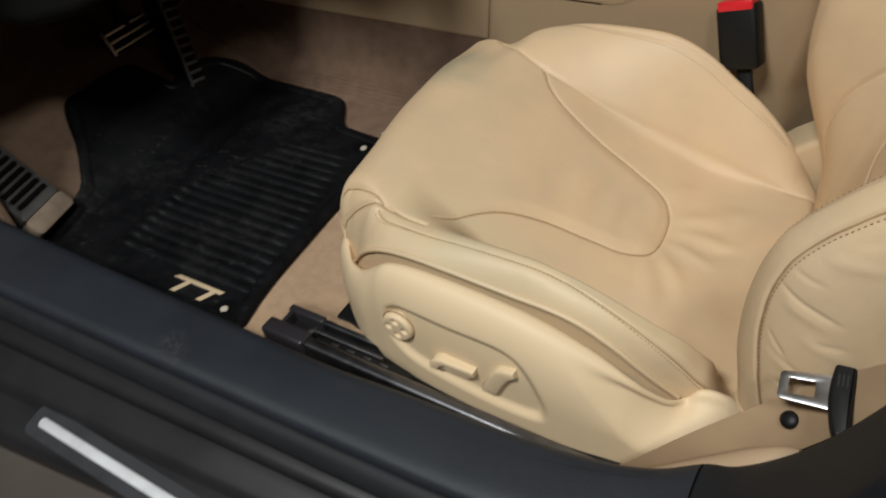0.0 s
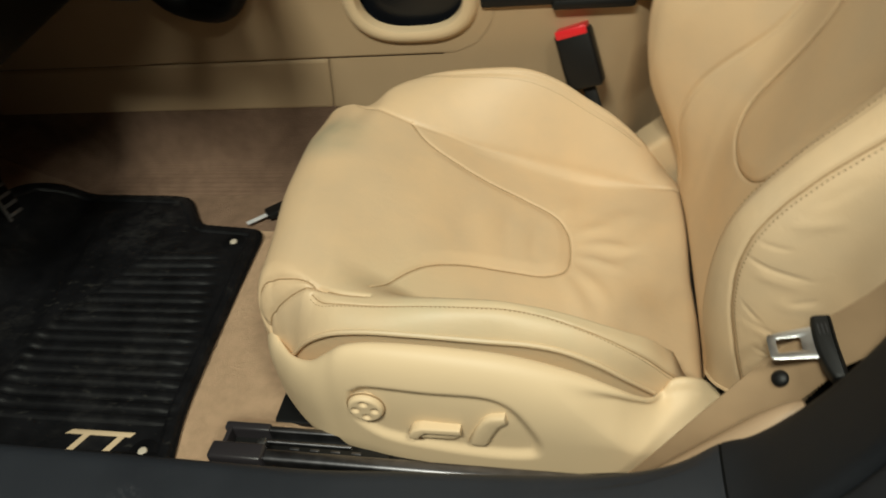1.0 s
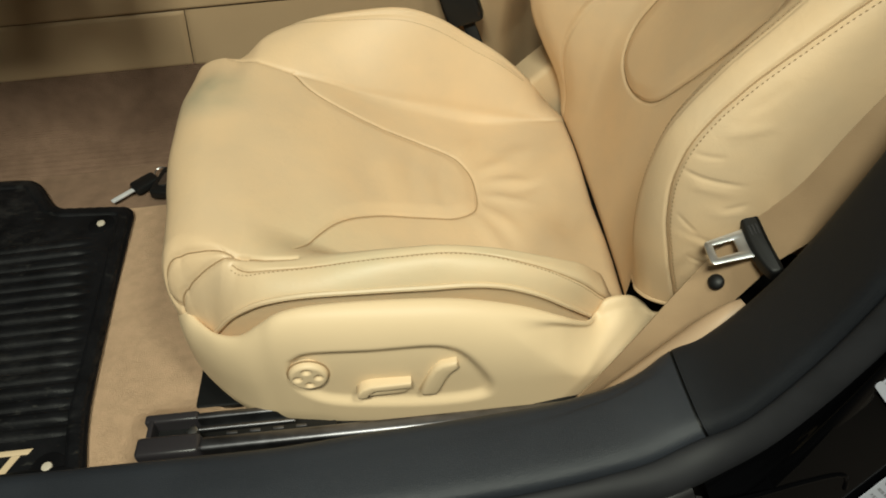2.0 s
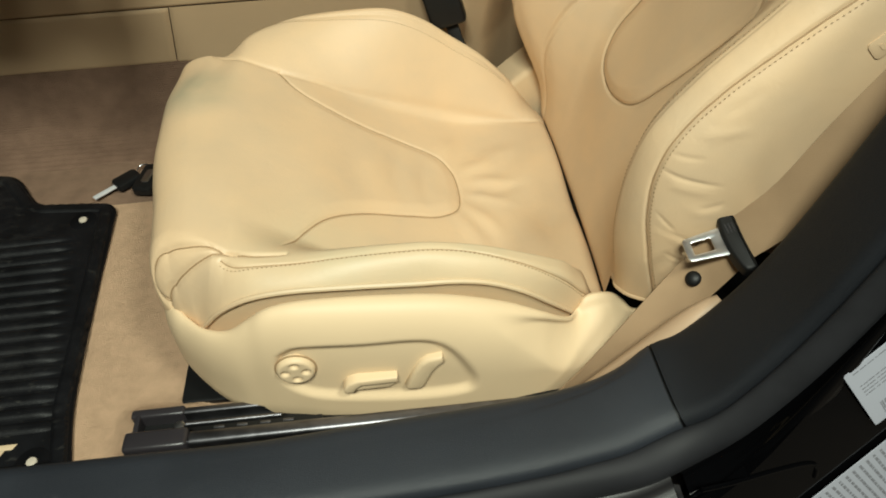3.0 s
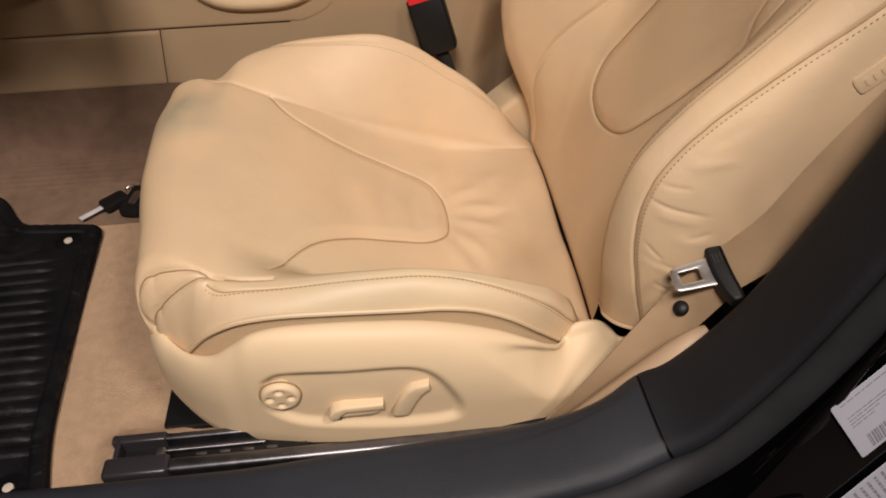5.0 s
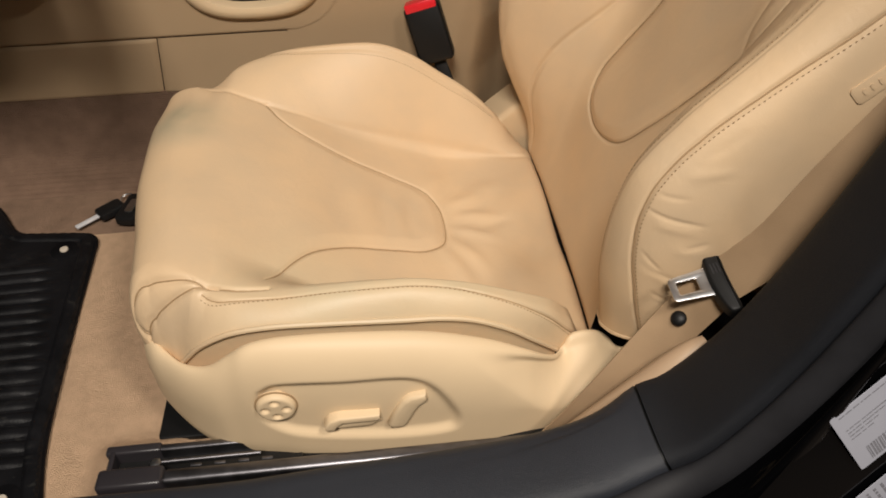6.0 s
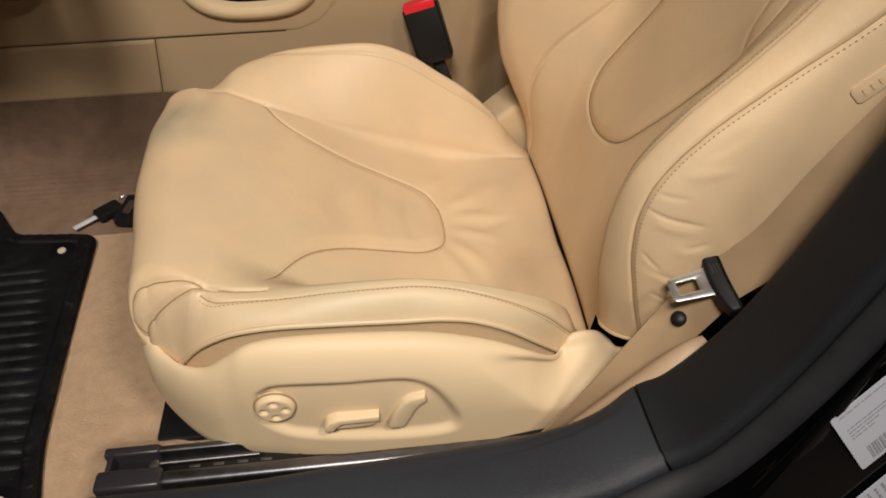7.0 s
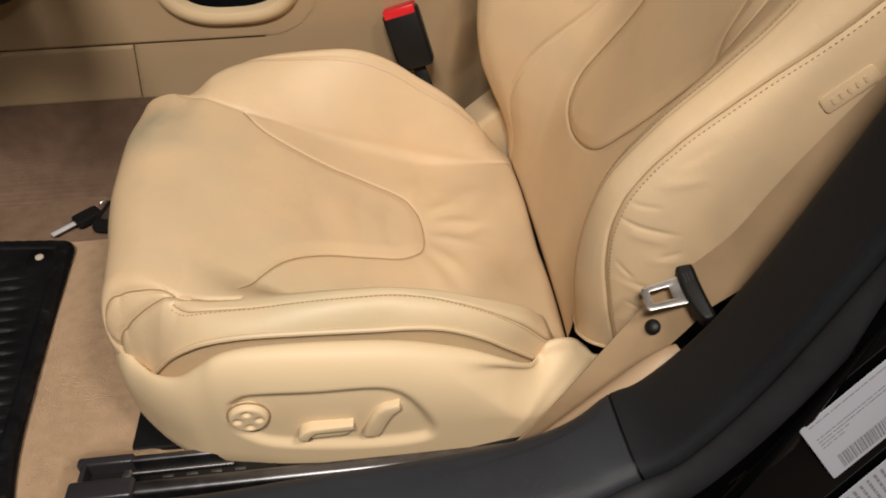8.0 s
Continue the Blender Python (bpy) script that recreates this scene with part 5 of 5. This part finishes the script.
for k in range(13):
    part("bar", prism(rounded(0.062, 0.0068, 0.0025, 3, -0.040, 0.046 + 0.0128 * k), -0.002, 0.004, 0.001, rest), RUBBER, frest)

# ---- keys on the carpet ----
keys = thing("car_key", "black car key with steel blade and fob on carpet", "key", (-0.25, 0.12, 0.005))
head = pose(-0.256, 0.122, 0.006, 0, 0, 42)
part("key_head", prism(rounded(0.040, 0.026, 0.006), 0, 0.010, 0.003, head), BLACK, keys, "black plastic key head")
part("blade", box(-0.055, -0.018, -0.0040, 0.0040, 0.003, 0.006, 0.0008, m=head), STRIP, keys, "steel key blade")
ringp = [(-0.236 + 0.011 * math.cos(a), 0.146 + 0.011 * math.sin(a), 0.008 + 0.003 * math.sin(a)) for a in np.linspace(0, 6.283, 24, endpoint=False)]
part("key_ring", tube(ringp, 0.0011, 6, True), BRIGHT, keys)
fob = pose(-0.222, 0.118, 0.006, 0, 0, 78)
part("remote_fob", prism(rounded(0.062, 0.032, 0.008), 0, 0.012, 0.004, fob), BLACK, keys, "glossy black remote fob")
part("fob_trim", prism(rounded(0.03, 0.012, 0.004), 0.0115, 0.0130, 0.0005, fob), BRIGHT, keys)

# ---- belt buckle ----
buckle = thing("belt_buckle", "black seat belt buckle with a red release button", "belt buckle", (0.262, 0.215, 0.15))
bk = facing((0.240, 0.212, 0.216), (-0.15, -0.95, 0.20), (0.96, -0.15, 0.0))
body_m = bk @ pose(-0.001, 0.004, 0, 0, 0, 17)
part("housing", box(-0.026, 0.026, -0.043, 0.042, -0.016, 0.016, 0.006, 3, m=body_m), BLACK, buckle)
part("release_button", box(-0.0225, 0.0225, 0.0345, 0.047, -0.0125, 0.0168, 0.002, 2, m=body_m), RED, buckle, "bright red release button")
part("stalk", box(-0.009, 0.009, -0.20, -0.030, -0.005, 0.005, 0.002, m=bk @ pose(-0.002, 0.004, -0.002, 0, 0, 20)), BLACK, buckle)

# ---- seat belt ----
belt = thing("seat_belt", "tan webbing seat belt with a black and steel tongue", "seat belt", (0.43, -0.34, 0.2))
low_c = spline([(0.282, -0.360, 0.010), (0.322, -0.361, 0.062), (0.367, -0.355, 0.122), (0.402, -0.344, 0.160), (0.425, -0.336, 0.184), (0.442, -0.334, 0.209), (0.457, -0.334, 0.234)], 36)
low_a = spline([(0.80, 0.16, -0.58), (0.80, 0.16, -0.56), (0.78, 0.02, -0.52), (0.68, -0.45, -0.38), (0.40, -0.88, -0.20)], 36)
part("lower_strap", ribbon(low_c, low_a, 0.042, 0.0016), WEB, belt, "tan lap strap")
up_c = spline([(0.455, -0.334, 0.232), (0.489, -0.337, 0.271), (0.526, -0.337, 0.344), (0.576, -0.332, 0.423), (0.664, -0.32, 0.548), (0.80, -0.30, 0.75), (0.92, -0.29, 0.94)], 40)
up_a = spline([(0.40, -0.88, -0.20), (0.55, -0.70, -0.35), (0.70, -0.45, -0.45), (0.70, -0.40, -0.45), (0.70, -0.40, -0.45)], 40)
part("upper_strap", ribbon(up_c, up_a, 0.043, 0.0016), WEB, belt, "tan shoulder strap")
stud = bmesh.new()
bmesh.ops.create_uvsphere(stud, u_segments=20, v_segments=10, radius=1)
bmesh.ops.transform(stud, matrix=facing((0.424, -0.337, 0.190), (-0.45, -0.45, 0.75), (1, 0, 0)) @ Matrix.Diagonal((0.0075, 0.0075, 0.004, 1)), verts=stud.verts)
part("stop_button", stud, BLACK, belt, "round black stop button")
tg = facing((0.455, -0.334, 0.237), (-0.19, -0.28, 0.94), (0.10, -0.95, -0.27))
grip = [(x, y * 0.0085 - 0.004 * (1 - (x / 0.036) ** 2)) for x, y in [(0.036 * math.sin(a), math.copysign(abs(math.cos(a)) ** 0.35, math.cos(a))) for a in np.linspace(0, 2 * math.pi, 44, endpoint=False)]]
part("tongue_grip", prism(grip[::-1], -0.007, 0.007, 0.0035, tg, 3), BLACK, belt, "black plastic tongue grip with printed marks")
for k in range(3):
    part("print_bar", prism(rounded(0.010, 0.0012, 0.0005, 2, -0.008, -0.004 + 0.003 * k), 0.0066, 0.0074, 0, tg @ pose(0, -0.003, 0)), STEEL, belt)
outer = [(x * (1.0 + 0.25 * step(-0.020, -0.004, y)), y) for x, y in rounded(0.0235, 0.047, 0.004, 6, 0, -0.0245)]
hole = rounded(0.0125, 0.0185, 0.0015, 6, 0, -0.0320)
plate = bmesh.new()
loops = [[plate.verts.new((x, y, z)) for x, y in ring_] for ring_, z in ((outer, -0.0013), (outer, 0.0013), (hole, 0.0013), (hole, -0.0013))]
for one, two in zip(loops, loops[1:] + loops[:1]):
    for k in range(len(one)):
        q = (k + 1) % len(one)
        plate.faces.new((one[k], one[q], two[q], two[k]))
bmesh.ops.recalc_face_normals(plate, faces=plate.faces[:])
bmesh.ops.bevel(plate, geom=[e for e in plate.edges if e.calc_face_angle(0) > 1.0], offset=0.0005, segments=2, affect="EDGES", profile=0.5)
bmesh.ops.transform(plate, matrix=tg @ pose(0, 0.001, 0), verts=plate.verts)
part("tongue_plate", plate, TONGUE, belt, "bright steel tongue with a slot")
cover = spline([(0.27, -0.380, 0.025), (0.31, -0.380, 0.062), (0.35, -0.378, 0.100), (0.39, -0.375, 0.142), (0.42, -0.371, 0.174), (0.440, -0.366, 0.190)], 24)
top("pillar_foot_cover", tube(cover, [0.006 + 0.009 * math.sin(math.pi * (k / 23) ** 1.4) ** 0.6 for k in range(24)], 18), COVER, "dull peach plastic cover between lap strap and sill", "trim cover")

# ---- stickers on the door jamb ----


def sticker(at, along, w, h, bars, code):
    m = facing(at, (0.235, -0.957, 0.168), along)
    s = top("jamb_sticker", prism(rounded(w, h, 0.003), 0, 0.0006, 0, m), LABEL, "white printed sticker on the black door jamb", "sticker", smooth=False)
    for y, x0, x1, t in bars:
        part("print_bar", prism([(x0, y), (x1, y), (x1, y + t), (x0, y + t)], 0.0007, 0.0009, 0, m), INK, s, smooth=False)
    if code:
        x0, y0, y1 = code
        bm = bmesh.new()
        rng = random.Random(3)
        x = x0
        while x < w / 2 - 0.012:
            wd = rng.choice((0.0007, 0.0012, 0.0018))
            q = [bm.verts.new((x + a, b, 0.0008)) for a, b in ((0, y0), (wd, y0), (wd, y1), (0, y1))]
            bm.faces.new(q)
            x += wd + rng.choice((0.0008, 0.0013))
        bmesh.ops.transform(bm, matrix=m, verts=bm.verts)
        part("bar_code", bm, INK, s, smooth=False)
    return s


def print_rows(rows, x0, x1, size, seed):
    """Rows of short word-like bars: (y, how much of the row is filled)."""
    rng = random.Random(seed)
    out = []
    for y, fill in rows:
        x = x0
        while x < x0 + (x1 - x0) * fill:
            w = rng.uniform(1.2, 4.5) * size
            out.append((y, x, min(x + w, x1), size))
            x += w + rng.uniform(0.5, 1.1) * size
    return out


ALONG = Vector((0.78, 0.29, 0.56))
DOWN = Vector((0.607, 0.011, -0.795))
CORNER_AT = Vector((0.4772, -0.4878, 0.2335))
c1 = CORNER_AT + ALONG * 0.073 + DOWN * 0.0495
sticker(c1, ALONG, 0.146, 0.099, print_rows([(0.042, 1.0), (0.020, 0.85), (0.0145, 0.75), (0.009, 0.20), (0.0035, 0.16)], -0.066, 0.064, 0.0015, 5), (-0.060, -0.044, -0.020))
c2 = CORNER_AT + ALONG * 0.020 + DOWN * 0.199
sticker(c2, DOWN, 0.13, 0.25, print_rows([(0.118 - 0.0075 * k, 0.96) for k in range(32)], -0.058, 0.056, 0.0024, 9), None)
